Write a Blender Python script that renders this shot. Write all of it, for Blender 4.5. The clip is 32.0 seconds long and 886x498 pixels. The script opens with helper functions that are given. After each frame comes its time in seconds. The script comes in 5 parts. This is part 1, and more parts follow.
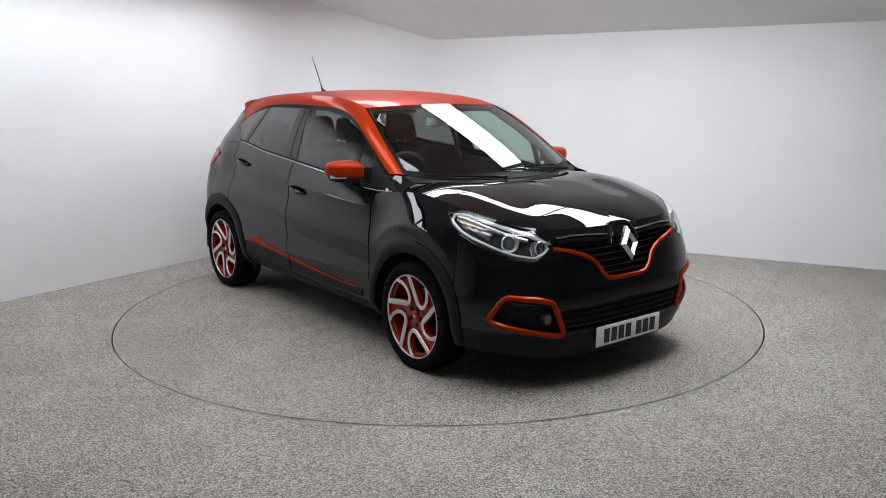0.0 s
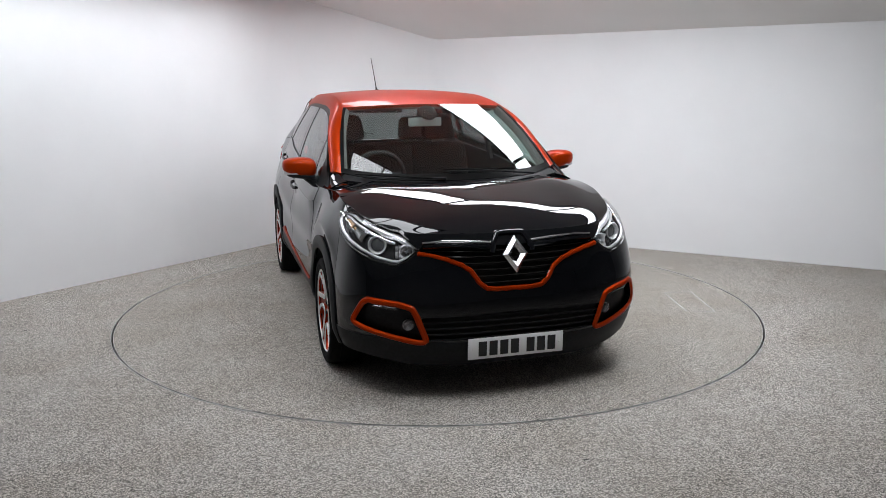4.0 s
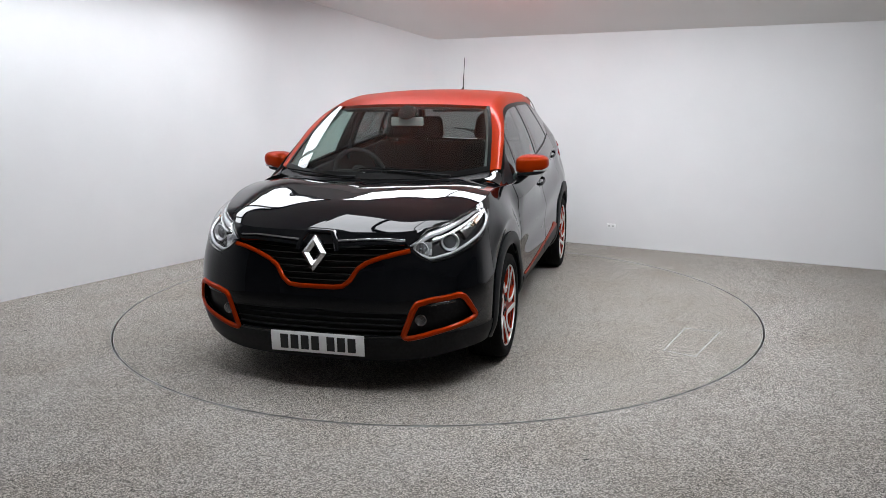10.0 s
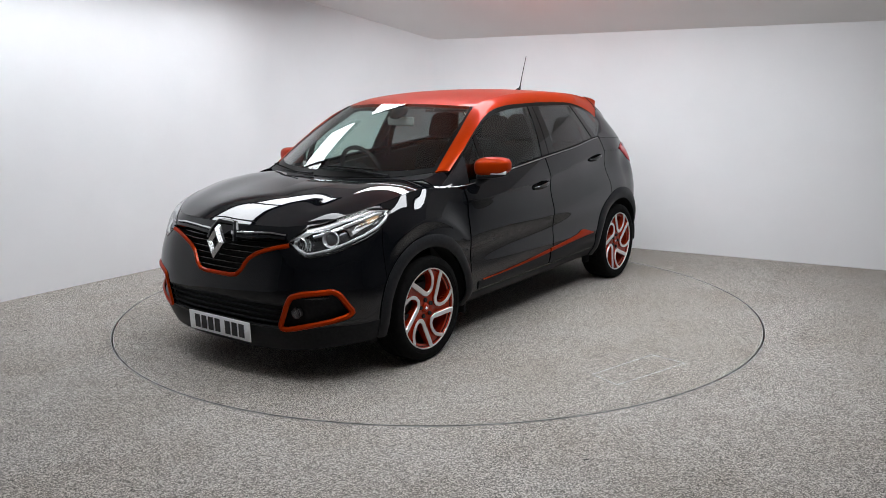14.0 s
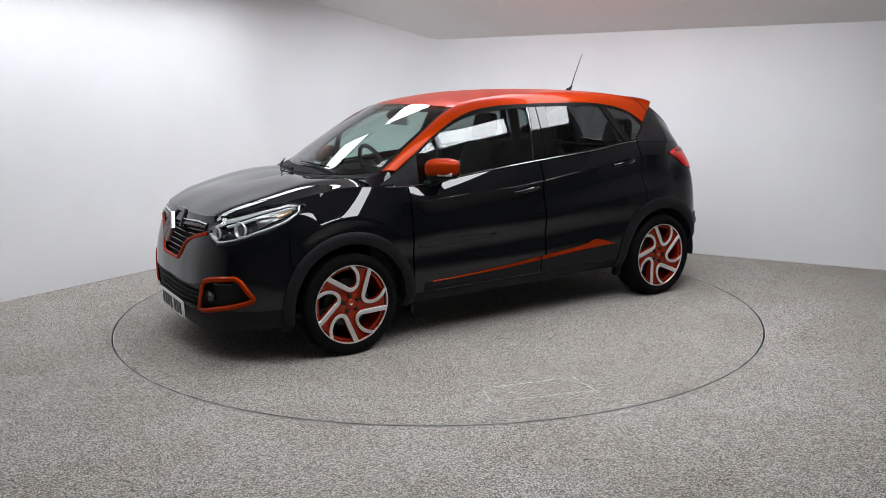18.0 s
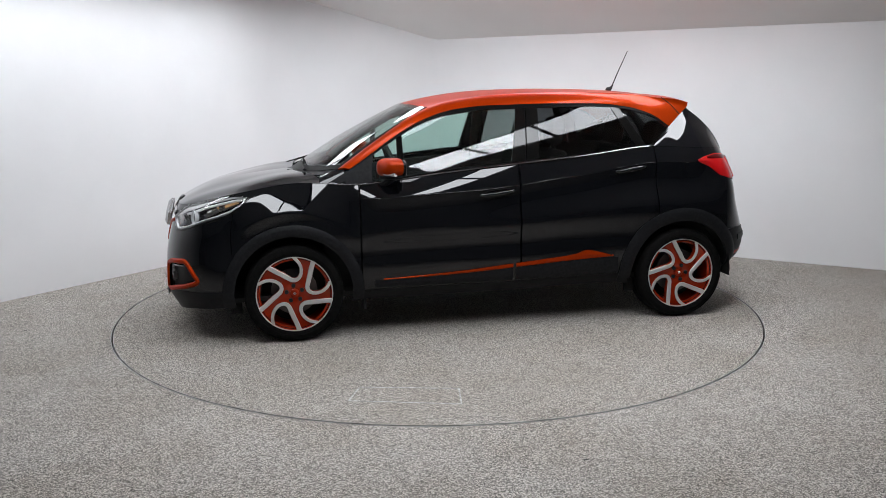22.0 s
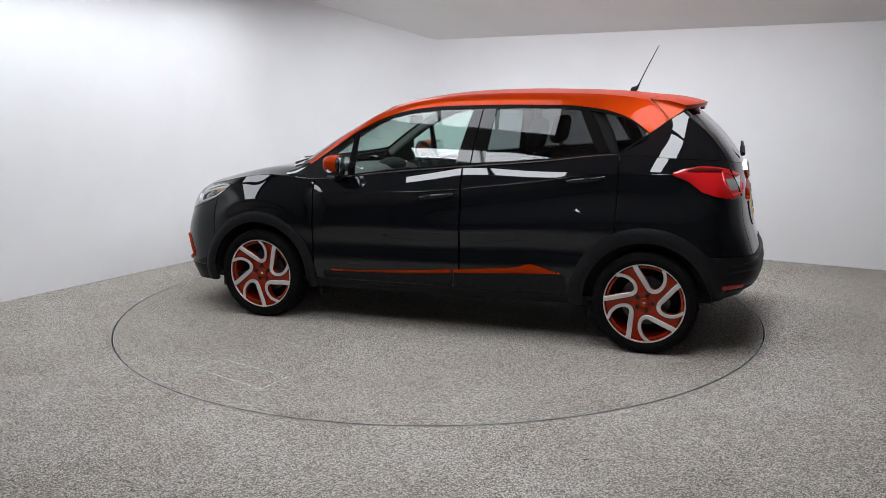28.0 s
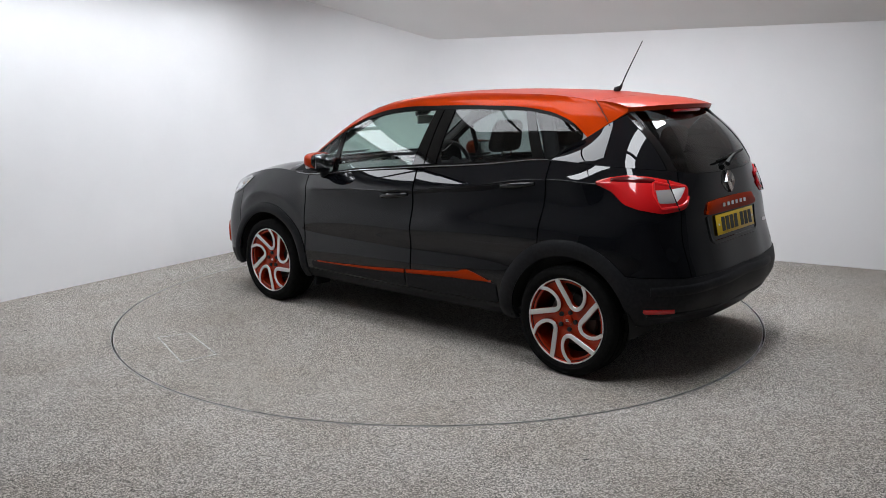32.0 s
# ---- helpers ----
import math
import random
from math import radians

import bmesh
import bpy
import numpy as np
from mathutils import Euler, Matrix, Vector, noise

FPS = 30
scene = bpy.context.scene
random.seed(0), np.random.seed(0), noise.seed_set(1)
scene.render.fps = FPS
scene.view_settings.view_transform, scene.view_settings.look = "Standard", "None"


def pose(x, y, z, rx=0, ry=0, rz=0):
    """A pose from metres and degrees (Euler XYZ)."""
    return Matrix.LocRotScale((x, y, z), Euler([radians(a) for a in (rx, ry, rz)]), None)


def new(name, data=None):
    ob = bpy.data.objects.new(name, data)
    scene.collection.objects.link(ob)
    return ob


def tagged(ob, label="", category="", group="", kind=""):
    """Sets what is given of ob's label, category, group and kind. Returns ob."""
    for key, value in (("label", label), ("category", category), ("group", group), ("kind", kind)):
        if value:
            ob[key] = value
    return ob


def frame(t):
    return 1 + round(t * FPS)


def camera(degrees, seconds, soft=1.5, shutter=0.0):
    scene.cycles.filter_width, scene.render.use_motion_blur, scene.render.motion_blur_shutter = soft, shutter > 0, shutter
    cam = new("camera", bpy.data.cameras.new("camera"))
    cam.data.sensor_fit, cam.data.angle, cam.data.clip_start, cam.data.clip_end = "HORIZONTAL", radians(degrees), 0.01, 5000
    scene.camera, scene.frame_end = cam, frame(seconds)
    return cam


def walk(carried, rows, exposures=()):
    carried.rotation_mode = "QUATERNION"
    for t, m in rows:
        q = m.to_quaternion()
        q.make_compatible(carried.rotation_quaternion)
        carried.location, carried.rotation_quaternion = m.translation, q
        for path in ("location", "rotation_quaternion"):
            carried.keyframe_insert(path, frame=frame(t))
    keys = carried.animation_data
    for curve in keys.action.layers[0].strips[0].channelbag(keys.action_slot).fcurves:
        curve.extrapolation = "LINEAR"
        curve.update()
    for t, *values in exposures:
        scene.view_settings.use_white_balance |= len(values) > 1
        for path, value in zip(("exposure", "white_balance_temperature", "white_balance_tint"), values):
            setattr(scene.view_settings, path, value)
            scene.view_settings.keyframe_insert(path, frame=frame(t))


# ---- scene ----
cam = camera(57.11, 32.0, soft=0.8)
EYE = (0.0, -5.835, 1.543)
CAM_POSE = Matrix.Translation(EYE) @ (Euler((radians(90 - 10.993), 0, radians(-0.35)), "XYZ").to_matrix().to_4x4()) @ pose(0, 0, 0, 0, 0, -0.41)
walk(cam, [(0.0, CAM_POSE), (32.0, CAM_POSE)], exposures=[(0.0, 0.0), (32.0, 0.0)])

# ---- world and lights ----
world = bpy.data.worlds.new("world")
scene.world = world
world.use_nodes = True
world.node_tree.nodes["Background"].inputs["Color"].default_value = (0.9, 0.95, 1.0, 1)
world.node_tree.nodes["Background"].inputs["Strength"].default_value = 0.05
PANEL_GLOW = 13.5


# ---- materials ----
def mat(name, color, rough=0.5, metal=0.0, coat=0.0, coat_rough=0.03, spec=0.5, emit=0.0, trans=0.0, ior=1.45):
    m = bpy.data.materials.new(name)
    m.use_nodes = True
    b = m.node_tree.nodes["Principled BSDF"]
    b.inputs["Base Color"].default_value = (*color, 1)
    b.inputs["Roughness"].default_value = rough
    b.inputs["Metallic"].default_value = metal
    b.inputs["Coat Weight"].default_value = coat
    b.inputs["Coat Roughness"].default_value = coat_rough
    b.inputs["Specular IOR Level"].default_value = spec
    b.inputs["Transmission Weight"].default_value = trans
    b.inputs["IOR"].default_value = ior
    if emit:
        b.inputs["Emission Color"].default_value = (*color, 1)
        b.inputs["Emission Strength"].default_value = emit
    return m


def nodes_of(m):
    t = m.node_tree
    return t.nodes, t.links, t.nodes["Principled BSDF"]


def add_noise(m, scale, detail, low, high, color_a, color_b, bump=0.0, bump_scale=None, distance=0.002):
    """Mottles the base colour between two tones and adds a fine relief."""
    n, l, b = nodes_of(m)
    co = n.new("ShaderNodeTexCoord")
    tx = n.new("ShaderNodeTexNoise")
    tx.inputs["Scale"].default_value = scale
    tx.inputs["Detail"].default_value = detail
    l.new(co.outputs["Object"], tx.inputs["Vector"])
    rp = n.new("ShaderNodeValToRGB")
    rp.color_ramp.elements[0].position, rp.color_ramp.elements[1].position = low, high
    rp.color_ramp.elements[0].color, rp.color_ramp.elements[1].color = (*color_a, 1), (*color_b, 1)
    l.new(tx.outputs["Fac"], rp.inputs["Fac"])
    l.new(rp.outputs["Color"], b.inputs["Base Color"])
    if bump:
        tb = n.new("ShaderNodeTexNoise")
        tb.inputs["Scale"].default_value = bump_scale or scale
        tb.inputs["Detail"].default_value = 4
        l.new(co.outputs["Object"], tb.inputs["Vector"])
        bp = n.new("ShaderNodeBump")
        bp.inputs["Strength"].default_value = bump
        bp.inputs["Distance"].default_value = distance
        l.new(tb.outputs["Fac"], bp.inputs["Height"])
        l.new(bp.outputs["Normal"], b.inputs["Normal"])
    return m


def carpet_material(name, tone):
    """Grey speckled cord carpet: fine light and dark flecks over slow worn patches."""
    m = mat(name, (0.3, 0.29, 0.28), rough=0.95, spec=0.1)
    n, l, b = nodes_of(m)
    co = n.new("ShaderNodeTexCoord")
    fleck = n.new("ShaderNodeTexVoronoi")
    fleck.inputs["Scale"].default_value = 225
    fleck.inputs["Randomness"].default_value = 1.0
    l.new(co.outputs["Object"], fleck.inputs["Vector"])
    split = n.new("ShaderNodeSeparateColor")
    l.new(fleck.outputs["Color"], split.inputs["Color"])
    r1 = n.new("ShaderNodeValToRGB")
    e = r1.color_ramp.elements
    e[0].position, e[0].color = 0.0, tuple(c * k for c, k in zip((0.076, 0.071, 0.065), tone)) + (1,)
    e[1].position, e[1].color = 1.0, tuple(c * k for c, k in zip((0.685, 0.642, 0.60), tone)) + (1,)
    mid = e.new(0.5)
    mid.color = tuple(c * k for c, k in zip((0.290, 0.270, 0.250), tone)) + (1,)
    l.new(split.outputs["Red"], r1.inputs["Fac"])
    slow = n.new("ShaderNodeTexNoise")
    slow.inputs["Scale"].default_value = 1.3
    slow.inputs["Detail"].default_value = 6
    slow.inputs["Roughness"].default_value = 0.65
    l.new(co.outputs["Object"], slow.inputs["Vector"])
    r2 = n.new("ShaderNodeValToRGB")
    r2.color_ramp.elements[0].position, r2.color_ramp.elements[0].color = 0.32, (0.84, 0.815, 0.78, 1)
    r2.color_ramp.elements[1].position, r2.color_ramp.elements[1].color = 0.62, (1, 1, 1, 1)
    l.new(slow.outputs["Fac"], r2.inputs["Fac"])
    mx = n.new("ShaderNodeMix")
    mx.data_type, mx.blend_type = "RGBA", "MULTIPLY"
    mx.inputs["Factor"].default_value = 1.0
    l.new(r1.outputs["Color"], mx.inputs["A"])
    l.new(r2.outputs["Color"], mx.inputs["B"])
    l.new(mx.outputs["Result"], b.inputs["Base Color"])
    return m


def glass_material(name, tint, clear):
    """A thin tinted pane: part of the light goes straight through; clear is the share mirrored head-on."""
    m = bpy.data.materials.new(name)
    m.use_nodes = True
    n, l = m.node_tree.nodes, m.node_tree.links
    n.remove(n["Principled BSDF"])
    tr = n.new("ShaderNodeBsdfTransparent")
    tr.inputs["Color"].default_value = (*tint, 1)
    gl = n.new("ShaderNodeBsdfGlossy")
    gl.inputs["Roughness"].default_value = 0.012
    lw = n.new("ShaderNodeLayerWeight")
    lw.inputs["Blend"].default_value = 0.5
    pw = n.new("ShaderNodeMath")
    pw.operation = "POWER"
    pw.inputs[1].default_value = 4.0
    l.new(lw.outputs["Facing"], pw.inputs[0])
    fr = n.new("ShaderNodeMath")
    fr.operation = "MULTIPLY_ADD"
    fr.inputs[1].default_value, fr.inputs[2].default_value = 1.0 - clear, clear
    l.new(pw.outputs["Value"], fr.inputs[0])
    ms = n.new("ShaderNodeMixShader")
    l.new(fr.outputs["Value"], ms.inputs["Fac"])
    l.new(tr.outputs["BSDF"], ms.inputs[1])
    l.new(gl.outputs["BSDF"], ms.inputs[2])
    l.new(ms.outputs["Shader"], n["Material Output"].inputs["Surface"])
    return m


M_PAINT = mat("black_paint", (0.0034, 0.0038, 0.0050), rough=0.5, coat=1.0, coat_rough=0.022, spec=0.0)
M_ORANGE = add_noise(mat("orange_paint", (0.55, 0.06, 0.008), rough=0.36, metal=0.35, coat=0.2, coat_rough=0.015, spec=0.05), 900, 2, 0.3, 0.7, (0.27, 0.0212, 0.0013), (0.37, 0.0325, 0.0019))
M_PLASTIC = add_noise(mat("black_plastic", (0.009, 0.009, 0.010), rough=0.46, spec=0.16), 60, 3, 0.35, 0.7, (0.008, 0.0083, 0.0095), (0.014, 0.0144, 0.016), bump=0.15, bump_scale=700, distance=0.0006)
M_GLOSS = mat("gloss_black", (0.004, 0.004, 0.004), rough=0.08)
M_RUBBER = add_noise(mat("tyre_rubber", (0.012, 0.012, 0.012), rough=0.8, spec=0.08), 40, 4, 0.3, 0.7, (0.004, 0.004, 0.004), (0.008, 0.0077, 0.0075), bump=0.2, bump_scale=300, distance=0.001)
M_SILVER = mat("machined_alloy", (0.66, 0.64, 0.62), rough=0.4, metal=0.6)
M_CHROME = mat("chrome", (0.66, 0.66, 0.67), rough=0.16, metal=1.0)
M_BADGE = mat("badge_chrome", (0.46, 0.46, 0.47), rough=0.24, metal=1.0)
M_RIM = mat("orange_rim", (0.34, 0.021, 0.0025), rough=0.32, metal=0.3, coat=0.7, spec=0.1)
M_DARK = mat("dark_void", (0.006, 0.006, 0.006), rough=0.8)
nodes_of(M_ORANGE)[2].inputs["Specular Tint"].default_value = (0.75, 0.22, 0.10, 1)
M_CABIN = add_noise(mat("cabin_trim", (0.02, 0.02, 0.022), rough=0.7), 30, 3, 0.3, 0.7, (0.016, 0.016, 0.018), (0.03, 0.03, 0.032))
M_SEAT = add_noise(mat("seat_cloth", (0.012, 0.012, 0.012), rough=0.9, spec=0.2), 200, 3, 0.3, 0.7, (0.008, 0.008, 0.008), (0.016, 0.0155, 0.015), bump=0.3, bump_scale=600)
M_PLATE_W = mat("white_plate", (0.88, 0.885, 0.89), rough=0.3)
M_PLATE_Y = mat("yellow_plate", (0.78, 0.52, 0.03), rough=0.3)
M_INK = mat("plate_ink", (0.01, 0.01, 0.012), rough=0.4)
M_RED = mat("red_lens", (0.46, 0.006, 0.008), rough=0.35, coat=1.0, spec=0.1)
M_RED_RING = mat("red_light_ring", (0.62, 0.012, 0.014), rough=0.3, coat=1.0, spec=0.1)
M_RED_DARK = mat("dark_red_lens", (0.085, 0.002, 0.003), rough=0.3, coat=1.0, spec=0.1)
M_REVERSE = mat("reversing_lens", (0.74, 0.73, 0.73), rough=0.25, metal=0.1, coat=1.0)
M_SMOKE = mat("smoked_lens", (0.07, 0.066, 0.064), rough=0.25, metal=0.4, coat=1.0)
M_AMBER = mat("clear_lens", (0.42, 0.41, 0.41), rough=0.2, coat=1.0, metal=0.4)
M_FOG = mat("fog_bowl", (0.20, 0.20, 0.205), rough=0.22, metal=0.6)
M_LENS = glass_material("headlamp_lens", (0.95, 0.96, 0.97), 0.05)
M_WS = glass_material("windscreen_glass", (0.66, 0.76, 0.72), 0.075)
M_GLASS = glass_material("tinted_glass", (0.66, 0.82, 0.77), 0.070)
M_PRIVACY = glass_material("privacy_glass", (0.25, 0.265, 0.27), 0.042)
M_WALL = add_noise(mat("white_wall", (0.80, 0.80, 0.81), rough=0.75, spec=0.2), 1.6, 4, 0.3, 0.7, (0.78, 0.78, 0.79), (0.82, 0.82, 0.83), bump=0.08, bump_scale=120)
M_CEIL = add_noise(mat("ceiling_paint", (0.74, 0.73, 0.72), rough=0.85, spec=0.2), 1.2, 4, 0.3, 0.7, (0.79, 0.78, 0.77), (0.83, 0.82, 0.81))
# ceiling out of view, greyed to hold back the roof's pink bounce
M_CEIL_UNSEEN = add_noise(mat("unseen_ceiling_tone", (0.3, 0.3, 0.3), rough=0.9, spec=0.1), 1.2, 4, 0.3, 0.7, (0.50, 0.50, 0.50), (0.58, 0.58, 0.575))
# grey of the added unseen walls, set by the fill they throw back
M_UNSEEN_WALL = add_noise(mat("unseen_wall_fill", (0.045, 0.045, 0.045), rough=0.9, spec=0.1), 1.2, 4, 0.3, 0.7, (0.28, 0.28, 0.285), (0.34, 0.34, 0.345))
M_BRAKE = mat("brake_steel", (0.12, 0.115, 0.11), rough=0.45, metal=0.8)
M_BEZEL = mat("lamp_bezel", (0.085, 0.086, 0.089), rough=0.2, metal=0.75)
M_LAMP = mat("lamp_chrome", (0.80, 0.81, 0.82), rough=0.2, metal=0.4)
M_BULB = mat("projector_glass", (0.10, 0.105, 0.11), rough=0.03, coat=1.0)
M_AMBER2 = mat("amber_bulb", (0.42, 0.24, 0.10), rough=0.3)
M_DASH = add_noise(mat("dash_plastic", (0.035, 0.036, 0.037), rough=0.6), 120, 3, 0.3, 0.7, (0.055, 0.058, 0.058), (0.08, 0.083, 0.083), bump=0.2, bump_scale=400)
M_MIRRORBACK = mat("pale_mirror", (0.45, 0.46, 0.45), rough=0.3)
M_LINING = add_noise(mat("lining", (0.16, 0.16, 0.155), rough=0.9), 80, 3, 0.3, 0.7, (0.14, 0.14, 0.135), (0.18, 0.18, 0.175))
M_DROP = mat("water_drop", (0.9, 0.91, 0.92), rough=0.05, trans=0.3, ior=1.33)
M_CARPET = carpet_material("speckled_carpet", (1.0, 1.0, 1.0))
M_DISC = carpet_material("disc_carpet", (0.95, 0.945, 0.935))
M_FRAME = mat("window_rubber", (0.004, 0.004, 0.004), rough=0.35, spec=0.05)
# bright metal tone stands in for the reflection on gloss black belt trim
M_BELT_SHINE = mat("belt_shine", (0.34, 0.34, 0.35), rough=0.22, metal=1.0)
M_PILLAR = mat("pillar_black", (0.004, 0.004, 0.004), rough=0.05, spec=0.4)
M_GROOVE = mat("groove_dark", (0.02, 0.02, 0.02), rough=0.9)
M_METAL = mat("edge_strip", (0.45, 0.45, 0.45), rough=0.4, metal=0.8)
M_EDGE = add_noise(mat("pale_edge", (0.6, 0.6, 0.6), rough=0.45, metal=0.3), 9, 4, 0.35, 0.65, (0.40, 0.39, 0.38), (0.74, 0.73, 0.72))
M_TAPE = add_noise(mat("white_tape", (0.6, 0.6, 0.6), rough=0.8), 40, 3, 0.45, 0.62, (0.30, 0.295, 0.29), (0.66, 0.66, 0.65))
M_PANEL = mat("light_panel", (0.921, 0.955, 1.005), emit=PANEL_GLOW)
M_PANEL_DIM = mat("light_panel_dim", (0.921, 0.955, 1.005), emit=PANEL_GLOW * 0.52)
M_PANEL_STRONG = mat("light_panel_strong", (0.921, 0.955, 1.005), emit=PANEL_GLOW * 1.08)


# ---- mesh tools ----
def mesh_object(name, verts, faces, material, smooth=True):
    me = bpy.data.meshes.new(name)
    me.from_pydata([tuple(map(float, p)) for p in verts], [], faces)
    me.materials.append(material)
    if smooth:
        me.polygons.foreach_set("use_smooth", [True] * len(me.polygons))
        me.set_sharp_from_angle(angle=radians(35))
    me.update()
    return new(name, me)


def part(name, geo, material, parent, label="", smooth=True):
    """One mesh object from (verts, faces) or a bmesh, under a thing or a part."""
    if isinstance(geo, bmesh.types.BMesh):
        me = bpy.data.meshes.new(name)
        geo.to_mesh(me)
        geo.free()
        me.materials.append(material)
        if smooth:
            me.polygons.foreach_set("use_smooth", [True] * len(me.polygons))
            me.set_sharp_from_angle(angle=radians(35))
        ob = new(name, me)
    else:
        ob = mesh_object(name, geo[0], geo[1], material, smooth)
    ob.parent = parent
    return tagged(ob, label)


def joined(*geos):
    vs, fs = [], []
    for v, f in geos:
        k = len(vs)
        vs += list(v)
        fs += [tuple(i + k for i in q) for q in f]
    return vs, fs


def mirrored(geo):
    v, f = geo
    return [(p[0], -p[1], p[2]) for p in v], [tuple(reversed(q)) for q in f]


def moved(geo, m):
    return [tuple(m @ Vector(p)) for p in geo[0]], geo[1]


def hermite(knots, P, q):
    """Smooth curve through points P at the knots, read at q; P may carry any further axes."""
    knots, P, q = np.asarray(knots, float), np.asarray(P, float), np.asarray(q, float)
    d = (P[1:] - P[:-1]) / (knots[1:] - knots[:-1]).reshape(-1, *[1] * (P.ndim - 1))
    h = knots[1:] - knots[:-1]
    w = h.reshape(-1, *[1] * (P.ndim - 1))
    T = np.concatenate([d[:1], (d[:-1] * w[1:] + d[1:] * w[:-1]) / (w[:-1] + w[1:]), d[-1:]])
    i = np.clip(np.searchsorted(knots, q, side="right") - 1, 0, len(knots) - 2)
    s = ((q - knots[i]) / h[i]).reshape(-1, *[1] * (P.ndim - 1))
    hh = h[i].reshape(-1, *[1] * (P.ndim - 1))
    return (2 * s**3 - 3 * s**2 + 1) * P[i] + (s**3 - 2 * s**2 + s) * hh * T[i] + (-2 * s**3 + 3 * s**2) * P[i + 1] + (s**3 - s**2) * hh * T[i + 1]


def curve(pts, n):
    """n points evenly spread along a smooth curve through pts."""
    P = np.asarray(pts, float)
    k = np.concatenate([[0], np.cumsum(np.linalg.norm(P[1:] - P[:-1], axis=1))])
    return hermite(k, P, np.linspace(0, k[-1], n))


def poly(pts, n):
    """n points along the straight polyline pts."""
    P = np.asarray(pts, float)
    k = np.concatenate([[0], np.cumsum(np.linalg.norm(P[1:] - P[:-1], axis=1))])
    q = np.linspace(0, k[-1], n)
    return np.stack([np.interp(q, k, P[:, i]) for i in range(P.shape[1])], 1)


def grid_normals(G):
    du = np.gradient(G, axis=0)
    dv = np.gradient(G, axis=1)
    n = np.cross(du, dv)
    return n / (np.linalg.norm(n, axis=2, keepdims=True) + 1e-12)


def sheet(G, thick=0.0, out=None, lift=0.0, keep=None):
    """Mesh of a grid of points (n, m, 3) with a thickness behind it. out: a point inside the thing, that the face looks away from."""
    G = np.asarray(G, float)
    N = grid_normals(G)
    c = np.asarray(out if out is not None else (0, 0, 0.6), float)
    if np.sum(N * (G - c)) < 0:
        G = G[::-1]
        N = -N[::-1]
        keep = keep[::-1] if keep is not None else None
    G = G + N * lift
    n, m = G.shape[:2]
    if keep is None:
        keep = np.ones((n - 1, m - 1), bool)
    idx = np.arange(n * m).reshape(n, m)
    faces = [(idx[i, j], idx[i + 1, j], idx[i + 1, j + 1], idx[i, j + 1]) for i in range(n - 1) for j in range(m - 1) if keep[i, j]]
    verts = G.reshape(-1, 3)
    if thick:
        k = n * m
        verts = np.concatenate([verts, (G - N * thick).reshape(-1, 3)])
        edges = {}
        for f in faces:
            for a, b in zip(f, f[1:] + f[:1]):
                edges[(a, b)] = True
        rim = [(b, a, a + k, b + k) for a, b in edges if (b, a) not in edges]
        faces = faces + [tuple(x + k for x in reversed(f)) for f in faces] + rim
    used = np.zeros(len(verts), bool)
    for f in faces:
        for x in f:
            used[x] = True
    at = np.cumsum(used) - 1
    return [tuple(p) for p in verts[used]], [tuple(int(at[x]) for x in f) for f in faces]


def loft(a, b, n=2, bulge=0.0, inside=(0, 0, 0.6)):
    """Grid between two curves of equal length, bulging outward in the middle."""
    a, b = np.asarray(a, float), np.asarray(b, float)
    s = np.linspace(0, 1, n)[None, :, None]
    G = a[:, None] * (1 - s) + b[:, None] * s
    if bulge:
        N = grid_normals(G)
        if np.sum(N * (G - np.asarray(inside))) < 0:
            N = -N
        G = G + N * bulge * 4 * s * (1 - s)
    return G


def coons(c0, c1, d0, d1):
    """Grid spanned by four edge curves: c0, c1 run along u (at v = 0, 1), d0, d1 along v (at u = 0, 1)."""
    c0, c1, d0, d1 = (np.asarray(x, float) for x in (c0, c1, d0, d1))
    u = np.linspace(0, 1, len(c0))[:, None, None]
    v = np.linspace(0, 1, len(d0))[None, :, None]
    return ((1 - v) * c0[:, None] + v * c1[:, None] + (1 - u) * d0[None] + u * d1[None]
            - (1 - u) * (1 - v) * c0[0] - u * (1 - v) * c0[-1] - (1 - u) * v * c1[0] - u * v * c1[-1])


def tube(path, radius, sides=8, closed=False, flat=(1.0, 1.0), caps=True):
    """A rod along a path; flat squeezes its section."""
    P = [Vector(p) for p in path]
    n = len(P)
    vs, fs = [], []
    up = Vector((0.13, 0.21, 0.97))
    for i, p in enumerate(P):
        a, b = P[(i - 1) % n if closed else max(i - 1, 0)], P[(i + 1) % n if closed else min(i + 1, n - 1)]
        t = (b - a).normalized()
        s = t.cross(up).normalized()
        w = s.cross(t)
        r = radius[i] if isinstance(radius, (list, tuple)) else radius
        for k in range(sides):
            an = 2 * math.pi * k / sides
            vs.append(tuple(p + s * (math.cos(an) * r * flat[0]) + w * (math.sin(an) * r * flat[1])))
    for i in range(n if closed else n - 1):
        for k in range(sides):
            a, b = i * sides + k, i * sides + (k + 1) % sides
            c, d = ((i + 1) % n) * sides + (k + 1) % sides, ((i + 1) % n) * sides + k
            fs.append((a, b, c, d))
    if caps and not closed:
        fs.append(tuple(reversed(range(sides))))
        fs.append(tuple(range((n - 1) * sides, n * sides)))
    return vs, fs


